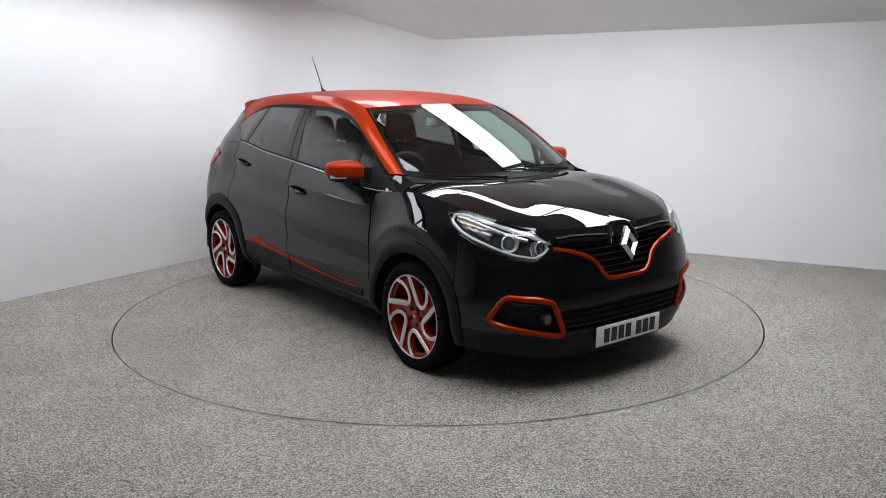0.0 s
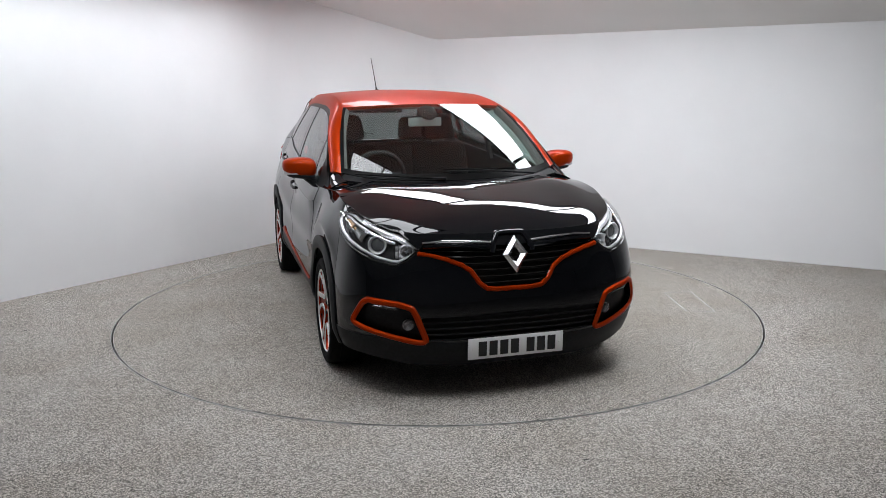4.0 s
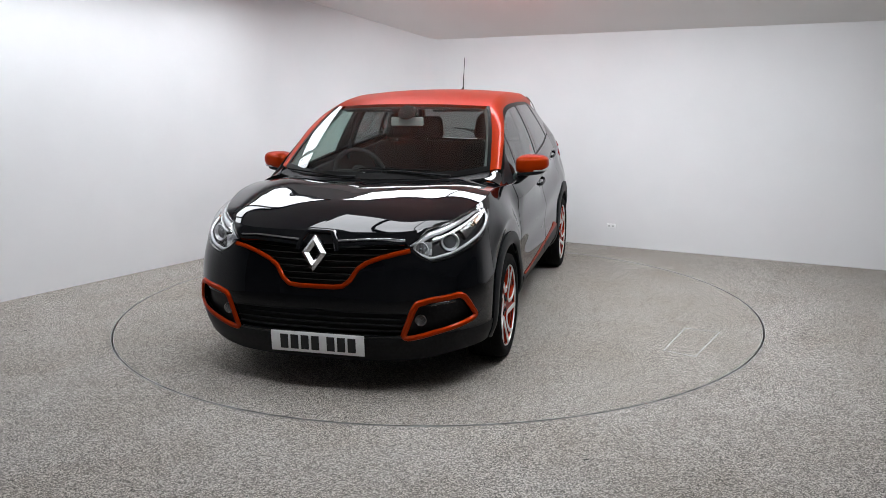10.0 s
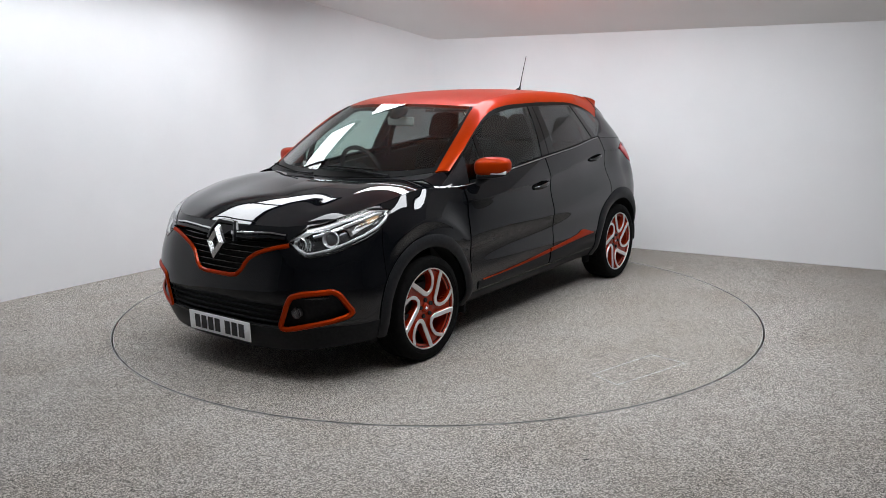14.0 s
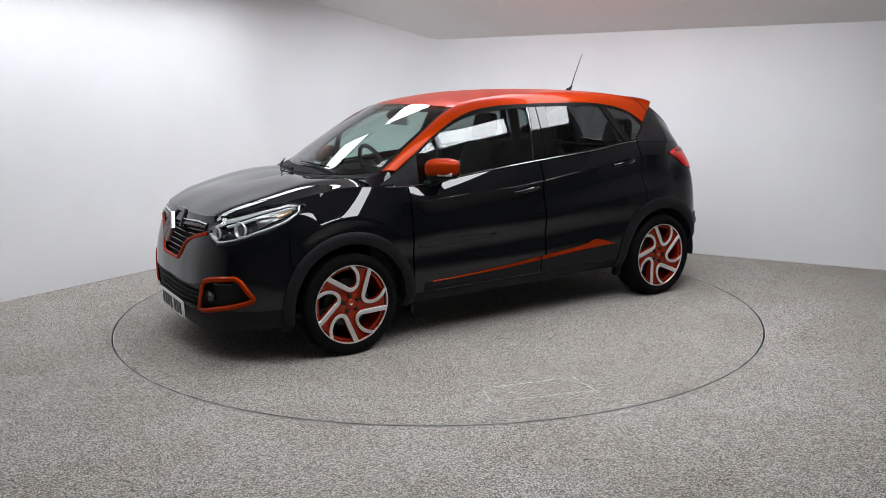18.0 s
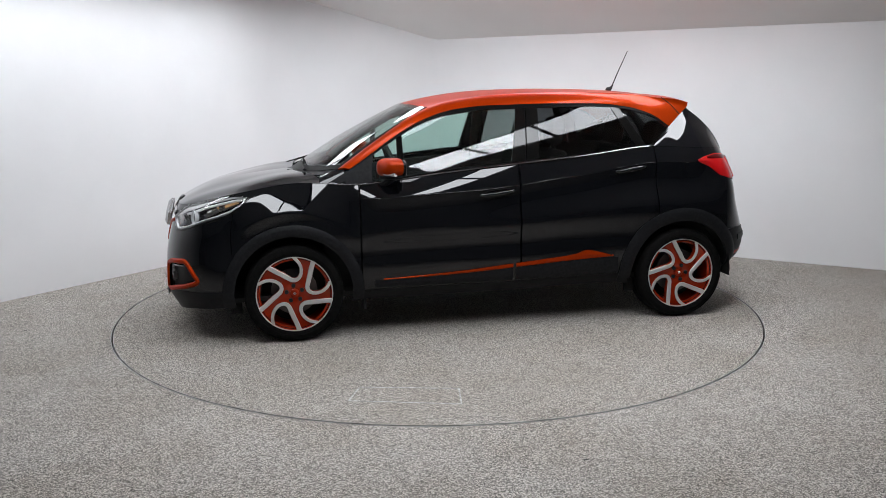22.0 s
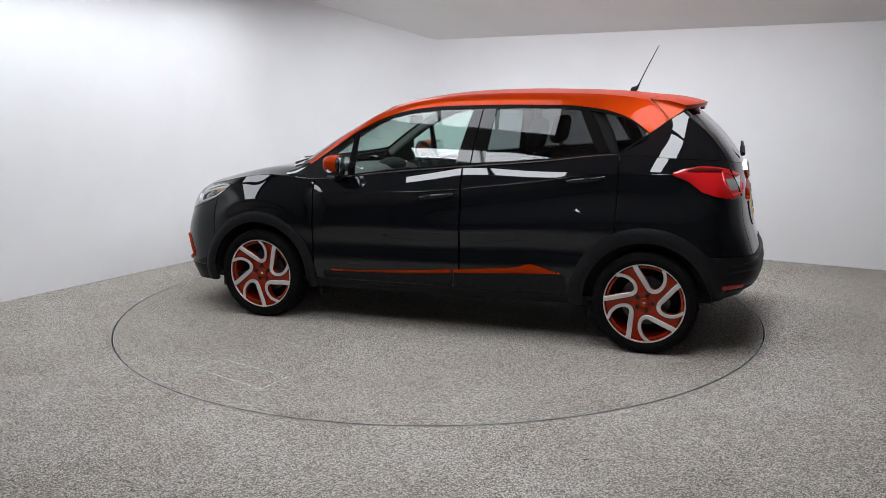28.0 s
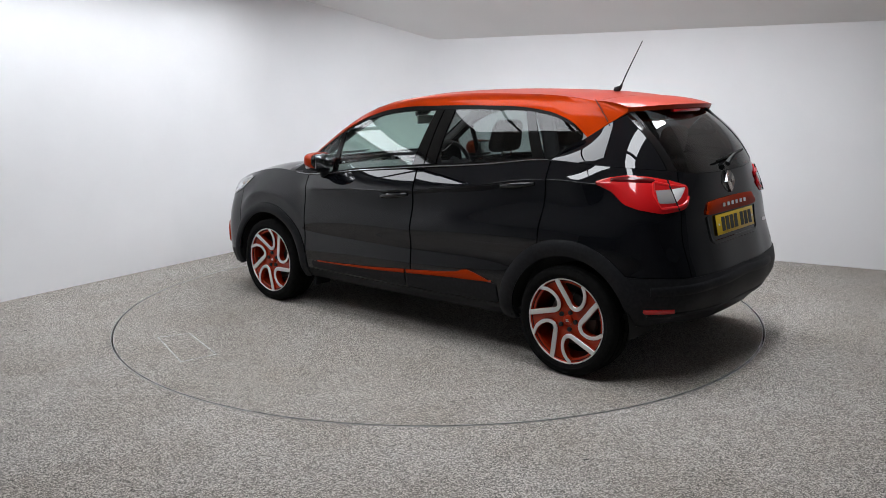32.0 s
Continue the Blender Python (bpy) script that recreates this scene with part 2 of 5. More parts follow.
def lathe(profile, steps=48, axis="y", start=0.0, end=2 * math.pi):
    """Turns (radius, height) points round an axis."""
    full = abs(end - start - 2 * math.pi) < 1e-6
    k = steps if full else steps + 1
    vs, fs = [], []
    m = len(profile)
    for i in range(k):
        a = start + (end - start) * i / steps
        for r, h in profile:
            p = (r * math.cos(a), h, r * math.sin(a)) if axis == "y" else (r * math.cos(a), r * math.sin(a), h)
            vs.append(p)
    for i in range(steps):
        for j in range(m - 1):
            a, b = i * m + j, ((i + 1) % k) * m + j
            fs.append((a, a + 1, b + 1, b) if axis == "y" else (a, b, b + 1, a + 1))
    return vs, fs


def box(x0, x1, y0, y1, z0, z1, bevel=0.0, segments=2):
    bm = bmesh.new()
    bmesh.ops.create_cube(bm, size=1.0)
    for v in bm.verts:
        v.co = ((x0 + x1) / 2 + v.co.x * (x1 - x0), (y0 + y1) / 2 + v.co.y * (y1 - y0), (z0 + z1) / 2 + v.co.z * (z1 - z0))
    if bevel:
        bmesh.ops.bevel(bm, geom=bm.edges[:], offset=bevel, segments=segments, affect="EDGES", profile=0.5)
    bm.verts.index_update()
    geo = [tuple(v.co) for v in bm.verts], [tuple(v.index for v in f.verts) for f in bm.faces]
    bm.free()
    return geo


def shaped(geo, fn):
    return [tuple(fn(*p)) for p in geo[0]], geo[1]


def ball(center, radii, seg=16, rings=10):
    vs, fs = [], []
    for i in range(rings + 1):
        th = math.pi * i / rings
        for k in range(seg):
            a = 2 * math.pi * k / seg
            vs.append((center[0] + radii[0] * math.sin(th) * math.cos(a), center[1] + radii[1] * math.sin(th) * math.sin(a), center[2] + radii[2] * math.cos(th)))
    for i in range(rings):
        for k in range(seg):
            a, b = i * seg + k, i * seg + (k + 1) % seg
            fs.append((a, a + seg, b + seg, b))
    return vs, fs


# ---- room ----
def wall_slab(a, b, z1, thick=0.12, z0=0.0, extra=None):
    """An upright wall from a to b (seen from its left side), with the thickness behind."""
    a, b = Vector((*a, 0)), Vector((*b, 0))
    t = (b - a).normalized()
    n = Vector((t.y, -t.x, 0)) * thick
    q = [a, b, b + n, a + n]
    vs = [(p.x, p.y, z0) for p in q] + [(p.x, p.y, z1) for p in q]
    return vs, [(0, 1, 5, 4), (1, 2, 6, 5), (2, 3, 7, 6), (3, 0, 4, 7), (4, 5, 6, 7), (3, 2, 1, 0)]


def sweep_wall(name, path, z1, thick, material, label):
    """A wall that follows a path of floor points; its thickness lies outside."""
    P = np.asarray(path, float)
    T = np.gradient(P, axis=0)
    T /= np.linalg.norm(T, axis=1, keepdims=True)
    out = np.stack([-T[:, 1], T[:, 0]], 1) * thick
    n = len(P)
    vs = [(x, y, 0.0) for x, y in P] + [(x, y, z1) for x, y in P] + [(x, y, 0.0) for x, y in P + out] + [(x, y, z1) for x, y in P + out]
    fs = []
    for i in range(n - 1):
        fs += [(i, i + 1, n + i + 1, n + i), (2 * n + i + 1, 2 * n + i, 3 * n + i, 3 * n + i + 1), (n + i, n + i + 1, 3 * n + i + 1, 3 * n + i)]
    fs += [(0, n, 3 * n, 2 * n), (n - 1, 3 * n - 1, 4 * n - 1, 2 * n - 1)]
    return tagged(mesh_object(name, vs, fs, material), label, "wall", kind="structure")


def filleted(a, b, c, r, n=14):
    """Points round the corner b of a path, from r before it to r after it."""
    a, b, c = (np.asarray(p, float) for p in (a, b, c))
    p0 = b + (a - b) / np.linalg.norm(a - b) * r
    p1 = b + (c - b) / np.linalg.norm(c - b) * r
    return [tuple((1 - k) ** 2 * p0 + 2 * k * (1 - k) * b + k**2 * p1) for k in np.linspace(0, 1, n)]


def room():
    R = TURN_R + 0.009
    n = 160
    vs = [(R * math.cos(2 * math.pi * i / n), R * math.sin(2 * math.pi * i / n), 0.0) for i in range(n)]
    vs += [(13.0 * math.cos(2 * math.pi * i / n), 13.0 * math.sin(2 * math.pi * i / n), 0.0) for i in range(n)]
    fs = [(i, n + i, n + (i + 1) % n, (i + 1) % n) for i in range(n)]
    vs += [(R * math.cos(2 * math.pi * i / n), R * math.sin(2 * math.pi * i / n), -0.06) for i in range(n)]
    fs += [(i, (i + 1) % n, 2 * n + (i + 1) % n, 2 * n + i) for i in range(n)]
    floor = mesh_object("floor", vs, fs, M_CARPET, smooth=False)
    tagged(floor, "grey speckled cord carpet floor of the photo studio", "floor", kind="structure")
    pit = mesh_object("floor_pit", *lathe([(0.001, -0.06), (R + 0.02, -0.06)], 96, "z"), M_GROOVE, smooth=False)
    tagged(pit, "dark pit floor under the turntable", "floor", kind="structure")
    ring = mesh_object("trim_ring", *lathe([(R, -0.03), (R, 0.0008), (R + 0.004, 0.0012), (R + 0.005, -0.001)], 160, "z"), M_METAL)
    tagged(ring, "thin worn metal edging round the turntable", "trim", kind="structure")
    # the left wall comes in from the left, bends softly twice and runs away to the right
    left_a, bend, cove, right_b = (-6.80, -5.03), (-1.568, 2.716), (-0.02, 3.21), (8.0, -1.424)
    H = 3.2
    path = [left_a] + filleted(left_a, bend, cove, 0.30) + filleted(bend, cove, right_b, 0.10) + [right_b]
    sweep_wall("wall_studio", path, H, 0.12, M_WALL, "plain white painted studio wall with soft corners")
    # walls added out of view close the room and give the car grey reflections
    for name, a, b in (("wall_right_side", right_b, (8.0, -7.5)), ("wall_back", (8.0, -7.5), (-6.8, -7.5)), ("wall_left_side", (-6.8, -7.5), left_a)):
        sweep_wall(name, [a, b], H, 0.12, M_UNSEEN_WALL, "plain grey wall added out of view, toned for fill light")
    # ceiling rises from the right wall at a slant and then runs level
    # the level part is unseen; its grey tones down bounce and hood reflections
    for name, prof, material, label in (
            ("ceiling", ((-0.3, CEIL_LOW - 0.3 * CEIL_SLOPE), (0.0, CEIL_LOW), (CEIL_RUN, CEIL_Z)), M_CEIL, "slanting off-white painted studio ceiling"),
            ("ceiling_level", ((CEIL_RUN + 0.004, CEIL_Z), (6.0, CEIL_Z), (17.0, CEIL_Z)), M_CEIL_UNSEEN, "level unseen ceiling that carries the light panels, greyed to limit bounce")):
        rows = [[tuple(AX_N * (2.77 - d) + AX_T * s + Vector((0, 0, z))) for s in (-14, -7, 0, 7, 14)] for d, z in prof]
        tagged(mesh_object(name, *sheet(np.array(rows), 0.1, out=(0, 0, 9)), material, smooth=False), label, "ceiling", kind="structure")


def light_panel(t0, t1, n0, n1, glow=None, turn=0.0, skirt=0.004):
    """A flush luminous ceiling panel in a slim dark frame, in the room's own axes."""
    c = AX_T * ((t0 + t1) / 2) + AX_N * ((n0 + n1) / 2)
    lx, ly = t1 - t0, n1 - n0
    thing = new("ceiling_light", None)
    thing.matrix_basis = pose(c.x, c.y, CEIL_Z - 0.03, 0, 0, -30 + turn)
    part("diffuser", box(-lx / 2 + .012, lx / 2 - .012, -ly / 2 + .012, ly / 2 - .012, 0.0, 0.012), glow or M_PANEL, thing, "white glowing diffuser", smooth=False)
    f = [box(-lx / 2, lx / 2, s * (ly / 2 - 0.006) - 0.006, s * (ly / 2 - 0.006) + 0.006, -skirt, 0.035) for s in (-1, 1)]
    f += [box(s * (lx / 2 - 0.006) - 0.006, s * (lx / 2 - 0.006) + 0.006, -ly / 2 + .012, ly / 2 - .012, -skirt, 0.035) for s in (-1, 1)]
    part("frame", joined(*f), M_PLASTIC, thing, "slim dark frame", smooth=False)
    return tagged(thing, "white luminous panel in a slim dark frame on the ceiling", "ceiling light", group="ceiling light panels")


def socket():
    c = Vector((1.736, 2.196, 0.205))
    thing = new("wall_socket", None)
    thing.matrix_basis = Matrix.Translation(c - AX_N * 0.0) @ pose(0, 0, 0, 0, 0, -30)
    part("plate", box(-.045, .045, -.010, 0.0, -.022, .022, .004), M_PLATE_W, thing, "white plastic plate")
    for s in (-.02, .02):
        part("outlet", box(s - .007, s + .007, -.012, -.0095, -.008, .008, .002), M_MIRRORBACK, thing, "small grey outlet")
    return tagged(thing, "small white socket plate on the white wall", "socket")


def lint(x, y, turn):
    """A short curled thread on the carpet."""
    pts = curve([(-.010, -.002, .0022), (-.003, .003, .0045), (.004, .002, .003), (.011, -.003, .0022)], 8)
    ob = mesh_object("lint", *tube(pts, 0.0020, 6), M_INK)
    ob.matrix_basis = pose(x, y, 0, 0, 0, turn)
    return tagged(ob, "short dark thread of lint on grey carpet", "lint", group="lint on the carpet")


TURN_R = 2.241
AX_N, AX_T = Vector((0.5, 0.866, 0)), Vector((0.866, -0.5, 0))
CEIL_LOW, CEIL_SLOPE, CEIL_RUN = 2.085, 0.365, 1.30
CEIL_Z = CEIL_LOW + CEIL_SLOPE * CEIL_RUN
room()
socket()
for x, y, turn in ((0.62, -2.62, 20), (1.92, -3.02, -40), (0.58, -2.97, 75), (-2.74, -0.62, 10), (-1.9, -2.2, 130)):
    lint(x, y, turn)
for k in range(3):
    light_panel(-1.6 + k * 1.30, -0.33 + k * 1.30, 0.74, 1.28, M_PANEL_STRONG if k else M_PANEL)
    light_panel(1.72, 2.18, -2.2 + k * 0.90, -1.33 + k * 0.90)
# the left row stands a little askew
# its fourth panel is an added unseen light that lifts the left side
for k in range(4):
    c_n = 0.30 - k * 0.90
    c_t = -2.13 + c_n * 0.13
    light_panel(c_t - 0.30, c_t + 0.30, c_n - 0.44, c_n + 0.44, M_PANEL_DIM, turn=-7.5, skirt=0.05)
for k in range(3):
    light_panel(-0.66 + k * 0.55, -0.12 + k * 0.55, -1.45, -0.74, M_PANEL_DIM)
for k in range(2):
    light_panel(-0.52 + k * 0.79, 0.26 + k * 0.79, -2.62, -2.18)


# ---- turntable ----
CAR_SHIFT = (-0.2486, -0.1406)


def turntable():
    thing = new("turntable", None)
    disc = lathe([(0.001, 0.0), (0.8, 0.0), (1.6, 0.0), (TURN_R - 0.006, 0.0), (TURN_R - 0.002, -0.004), (TURN_R - 0.002, -0.05)], 160, "z")
    part("disc", disc, M_DISC, thing, "grey speckled carpet disc", smooth=False)
    part("rim_strip", lathe([(TURN_R - 0.0050, -0.03), (TURN_R - 0.0050, 0.0006), (TURN_R - 0.0026, 0.0011), (TURN_R - 0.0014, -0.001), (TURN_R - 0.0012, -0.03)], 160, "z"), M_EDGE, thing, "pale metal edge strip")
    # worn white tape rectangle beside the car
    c = [Vector((x + CAR_SHIFT[0], y + CAR_SHIFT[1], 0)) for x, y in ((1.075, 1.93), (1.0, 1.75), (0.49, 1.885), (0.525, 2.10))]
    for a, b in zip(c, c[1:] + c[:1]):
        t = (b - a).normalized()
        s = Vector((-t.y, t.x, 0)) * 0.004
        q = [a + s, b + s, b - s, a - s]
        vs = [(p.x, p.y, 0.0003) for p in q] + [(p.x, p.y, 0.0012) for p in q]
        part("tape", (vs, [(0, 1, 5, 4), (1, 2, 6, 5), (2, 3, 7, 6), (3, 0, 4, 7), (4, 5, 6, 7)]), M_TAPE, thing, "worn white marking tape", smooth=False)
    return tagged(thing, "large round carpeted turntable flush with the floor", "turntable")


# ---- car body surface ----
# Half rings from the middle of the nose, round the left side, to the middle of the tail; low to high.
RING_LOW = [(2.06, 0, .165), (2.055, .26, .165), (2.02, .50, .18), (1.93, .68, .21), (1.80, .80, .23), (1.62, .83, .24), (1.3, .83, .25), (.88, .80, .24), (.36, .79, .24),
            (-.16, .79, .245), (-.64, .79, .255), (-1.12, .80, .265), (-1.42, .80, .30), (-1.66, .77, .335), (-1.78, .64, .345), (-1.84, .36, .315), (-1.855, 0, .305)]
RING_SILL = [(2.118, 0, .27), (2.113, .26, .27), (2.07, .50, .28), (1.95, .71, .30), (1.81, .825, .31), (1.63, .86, .32), (1.3, .865, .32), (.88, .85, .31), (.36, .845, .31),
             (-.16, .845, .315), (-.64, .845, .325), (-1.12, .845, .335), (-1.42, .845, .36), (-1.66, .82, .40), (-1.84, .66, .415), (-1.915, .36, .40), (-1.93, 0, .395)]
RING_CLAD = [(2.125, 0, .40), (2.12, .26, .40), (2.085, .50, .41), (1.975, .715, .42), (1.83, .825, .43), (1.64, .862, .44), (1.3, .868, .44), (.88, .862, .42), (.36, .865, .43),
             (-.16, .868, .44), (-.64, .868, .455), (-1.12, .862, .47), (-1.42, .855, .48), (-1.67, .83, .50), (-1.865, .66, .50), (-1.94, .36, .49), (-1.955, 0, .49)]
RING_DOOR = [(2.115, 0, .55), (2.11, .26, .55), (2.078, .50, .55), (1.98, .705, .56), (1.84, .81, .57), (1.65, .848, .58), (1.3, .866, .58), (.88, .856, .56), (.36, .858, .57),
             (-.16, .860, .58), (-.64, .861, .60), (-1.12, .860, .61), (-1.42, .86, .62), (-1.67, .825, .63), (-1.845, .66, .62), (-1.91, .36, .61), (-1.92, 0, .61)]
RING_WAIST = [(2.085, 0, .68), (2.08, .26, .68), (2.045, .50, .69), (1.95, .685, .70), (1.83, .785, .71), (1.65, .828, .72), (1.3, .860, .72), (.88, .862, .71), (.36, .868, .72),
              (-.16, .87, .73), (-.64, .868, .75), (-1.12, .865, .77), (-1.42, .856, .78), (-1.67, .815, .78), (-1.80, .66, .77), (-1.862, .36, .77), (-1.872, 0, .77)]
RING_SHOULDER = [(2.06, 0, .77), (2.055, .26, .77), (2.015, .48, .78), (1.91, .655, .81), (1.80, .742, .84), (1.62, .80, .86), (1.3, .83, .87), (.88, .829, .87), (.36, .838, .885),
                 (-.16, .832, .905), (-.64, .824, .935), (-1.12, .808, .96), (-1.42, .800, .96), (-1.66, .775, .95), (-1.775, .63, .93), (-1.83, .36, .93), (-1.84, 0, .93)]
RING_BELT = [(2.025, 0, .835), (2.02, .26, .838), (1.985, .46, .845), (1.88, .60, .868), (1.77, .680, .900), (1.56, .742, .946), (1.28, .760, .988), (.88, .795, .974), (.36, .80, 1.03),
             (-.16, .785, 1.08), (-.64, .770, 1.12), (-1.12, .742, 1.168), (-1.42, .748, 1.155), (-1.60, .69, 1.145), (-1.715, .56, 1.13), (-1.785, .34, 1.105), (-1.80, 0, 1.095)]
NET = np.array([RING_LOW, RING_SILL, RING_CLAD, RING_DOOR, RING_WAIST, RING_SHOULDER, RING_BELT], float)
# the other half of nose and tail, so that the middle stays smooth
FLIP = np.array([1.0, -1.0, 1.0])
NET = np.concatenate([NET[:, 2:3] * FLIP, NET[:, 1:2] * FLIP, NET, NET[:, 15:16] * FLIP, NET[:, 14:15] * FLIP], axis=1)
UK = np.concatenate([[0], np.cumsum(np.linalg.norm(NET[3, 1:] - NET[3, :-1], axis=1))])
VK = np.concatenate([[0], np.cumsum(np.mean(np.linalg.norm(NET[1:] - NET[:-1], axis=2), axis=1))])


HUB_F, HUB_R, HUB_Z = 1.303, -1.303, 0.306
CREASE_U = [6, 7, 8, 8.5, 9, 9.4, 10.4, 11, 12, 13]
CREASE_DEPTH = [.10, .088, .122, .138, .138, .130, .112, .106, .096, .09]
SHOULDER_TOP = [.76, .74, .62, .54, .47, .48, .56, .58, .58, .58]
SHOULDER_EDGE = [.50, .48, .37, .33, .30, .31, .38, .40, .40, .40]


def smooth_step(x, a, b):
    k = np.clip((x - a) / (b - a), 0, 1)
    return k * k * (3 - 2 * k)


def skin(u, v):
    """Points of the body's skin at ring positions u (0 nose to 16 tail) and levels v (0 low to 6 belt)."""
    u, v = np.broadcast_arrays(np.asarray(u, float), np.asarray(v, float))
    shape = u.shape
    ku = np.interp(u.ravel() + 2, np.arange(len(UK)), UK)
    kv = np.interp(v.ravel(), np.arange(len(VK)), VK)
    cols = hermite(UK, np.swapaxes(NET, 0, 1), ku)
    d = (cols[:, 1:] - cols[:, :-1]) / (VK[1:] - VK[:-1])[None, :, None]
    h = VK[1:] - VK[:-1]
    T = np.concatenate([d[:, :1], (d[:, :-1] * h[None, 1:, None] + d[:, 1:] * h[None, :-1, None]) / (h[:-1] + h[1:])[None, :, None], d[:, -1:]], axis=1)
    i = np.clip(np.searchsorted(VK, kv, side="right") - 1, 0, len(VK) - 2)
    s = ((kv - VK[i]) / h[i])[:, None]
    r = np.arange(len(kv))
    hh = h[i][:, None]
    P = (2 * s**3 - 3 * s**2 + 1) * cols[r, i] + (s**3 - 2 * s**2 + s) * hh * T[r, i] + (-2 * s**3 + 3 * s**2) * cols[r, i + 1] + (s**3 - s**2) * hh * T[r, i + 1]
    # shoulder under the windows: leans outwards down to a crease, then drops straight
    uu = u.ravel()
    belt = cols[:, 6]
    d = belt[:, 2] - P[:, 2]
    dc = np.interp(uu, CREASE_U, CREASE_DEPTH)
    q = np.clip(d / dc, 0, 1)
    a, b = np.interp(uu, CREASE_U, SHOULDER_TOP), np.interp(uu, CREASE_U, SHOULDER_EDGE)
    lean = dc * (a * q - 0.5 * (a - b) * q * q)
    below = np.clip(d - dc, 0, 0.3)
    target = belt[:, 1] + lean - 0.10 * (1 - smooth_step(uu, 9.6, 11.0)) * below * np.exp(-below / 0.09)
    stay = 1 - smooth_step(below, 0.02, 0.27)
    amount = smooth_step(uu, 6.4, 7.3) * (1 - smooth_step(uu, 11.4, 13.0)) * stay
    P[:, 1] += (target - P[:, 1]) * amount
    # the front wing leans evenly from the hood down to an edge round the wheel
    dx = np.clip(np.abs(P[:, 0] - HUB_F), 0, 0.40)
    dk = np.maximum(belt[:, 2] - (HUB_Z + np.sqrt(0.515**2 - dx**2)), 0.05)
    q = np.clip(d / dk, 0, 1)
    target = belt[:, 1] + (0.860 - belt[:, 1]) * (1.06 * q - 0.06 * q * q)
    amount = smooth_step(uu, 4.9, 5.5) * (1 - smooth_step(uu, 6.6, 7.2)) * (1 - smooth_step(d, dk, dk + 0.10))
    P[:, 1] += (target - P[:, 1]) * amount
    return P.reshape(*shape, 3)


def skin_normal(u, v):
    e = 0.02
    a = skin(u + e, v) - skin(u - e, v)
    b = skin(u, np.clip(v + e, 0, 6)) - skin(u, np.clip(v - e, 0, 6))
    n = np.cross(a, b)
    n /= np.linalg.norm(n, axis=-1, keepdims=True) + 1e-12
    P = skin(u, v)
    flip = np.sum(n * (P - np.array([0.1, 0, 0.6])), axis=-1, keepdims=True) < 0
    return np.where(flip, -n, n)


LOOK_U, LOOK_V = np.meshgrid(np.linspace(0, 16, 321), np.linspace(0, 6, 121), indexing="ij")
LOOK_P = skin(LOOK_U, LOOK_V)


def find_uv(points, axes, lo, hi):
    """Skin positions whose coordinates on the given axes equal the points; u is sought between lo and hi."""
    Q = np.atleast_2d(np.asarray(points, float))
    sel = (LOOK_U >= lo) & (LOOK_U <= hi)
    L, U, V = LOOK_P[sel][:, axes], LOOK_U[sel], LOOK_V[sel]
    out = []
    for q in Q:
        k = np.argmin(np.sum((L - q) ** 2, axis=1))
        out.append((U[k], V[k]))
    uv = np.array(out, float)
    if len(axes) == 2:
        for _ in range(6):
            e = 0.01
            p = skin(uv[:, 0], uv[:, 1])[:, axes]
            a = (skin(uv[:, 0] + e, uv[:, 1])[:, axes] - p) / e
            b = (skin(uv[:, 0], uv[:, 1] + e)[:, axes] - p) / e
            r = Q - p
            det = a[:, 0] * b[:, 1] - a[:, 1] * b[:, 0]
            det = np.where(np.abs(det) < 1e-6, 1e-6, det)
            du = (r[:, 0] * b[:, 1] - r[:, 1] * b[:, 0]) / det
            dv = (a[:, 0] * r[:, 1] - a[:, 1] * r[:, 0]) / det
            uv[:, 0] = np.clip(uv[:, 0] + np.clip(du, -0.2, 0.2), lo, hi)
            uv[:, 1] = np.clip(uv[:, 1] + np.clip(dv, -0.2, 0.2), 0, 6)
    return uv


def crease_line(u0, u1, n=40):
    """Skin positions along the crease under the windows."""
    us, vs = np.linspace(u0, u1, n), np.linspace(4.6, 6.0, 160)
    z = skin(us[:, None], vs[None, :])[..., 2]
    dc = np.interp(us, CREASE_U, CREASE_DEPTH)
    return [(a, float(np.interp(zz[-1] - c, zz, vs))) for a, zz, c in zip(us, z, dc)]


def front_uv(pts):
    return find_uv(pts, [1, 2], 0, 4.4)


def side_uv(pts):
    return find_uv(pts, [0, 2], 3.4, 13.6)


def rear_uv(pts):
    return find_uv(pts, [1, 2], 13.2, 16)


def near_uv(pts):
    return find_uv(pts, [0, 1, 2], 0, 16)


def inside(poly_uv, u, v):
    """Which of the points lie inside a polygon."""
    c = np.zeros(u.shape, bool)
    P = np.asarray(poly_uv, float)
    for (x0, y0), (x1, y1) in zip(P, np.roll(P, -1, axis=0)):
        if y0 == y1:
            continue
        c ^= ((y0 > v) != (y1 > v)) & (u < (x1 - x0) * (v - y0) / (y1 - y0) + x0)
    return c


def to_edge(poly_uv, u, v, su=1.0):
    """Nearest points on a polygon's outline."""
    P = np.asarray(poly_uv, float)
    best = np.full(u.shape, 1e9)
    bu, bv = u.copy(), v.copy()
    for a, b in zip(P, np.roll(P, -1, axis=0)):
        d = (b - a)
        L = d @ d
        if L < 1e-12:
            continue
        s = np.clip(((u - a[0]) * d[0] + (v - a[1]) * d[1]) / L, 0, 1)
        x, y = a[0] + s * d[0], a[1] + s * d[1]
        q = (x - u) ** 2 + (y - v) ** 2
        m = q < best
        best, bu, bv = np.where(m, q, best), np.where(m, x, bu), np.where(m, y, bv)
    return bu, bv


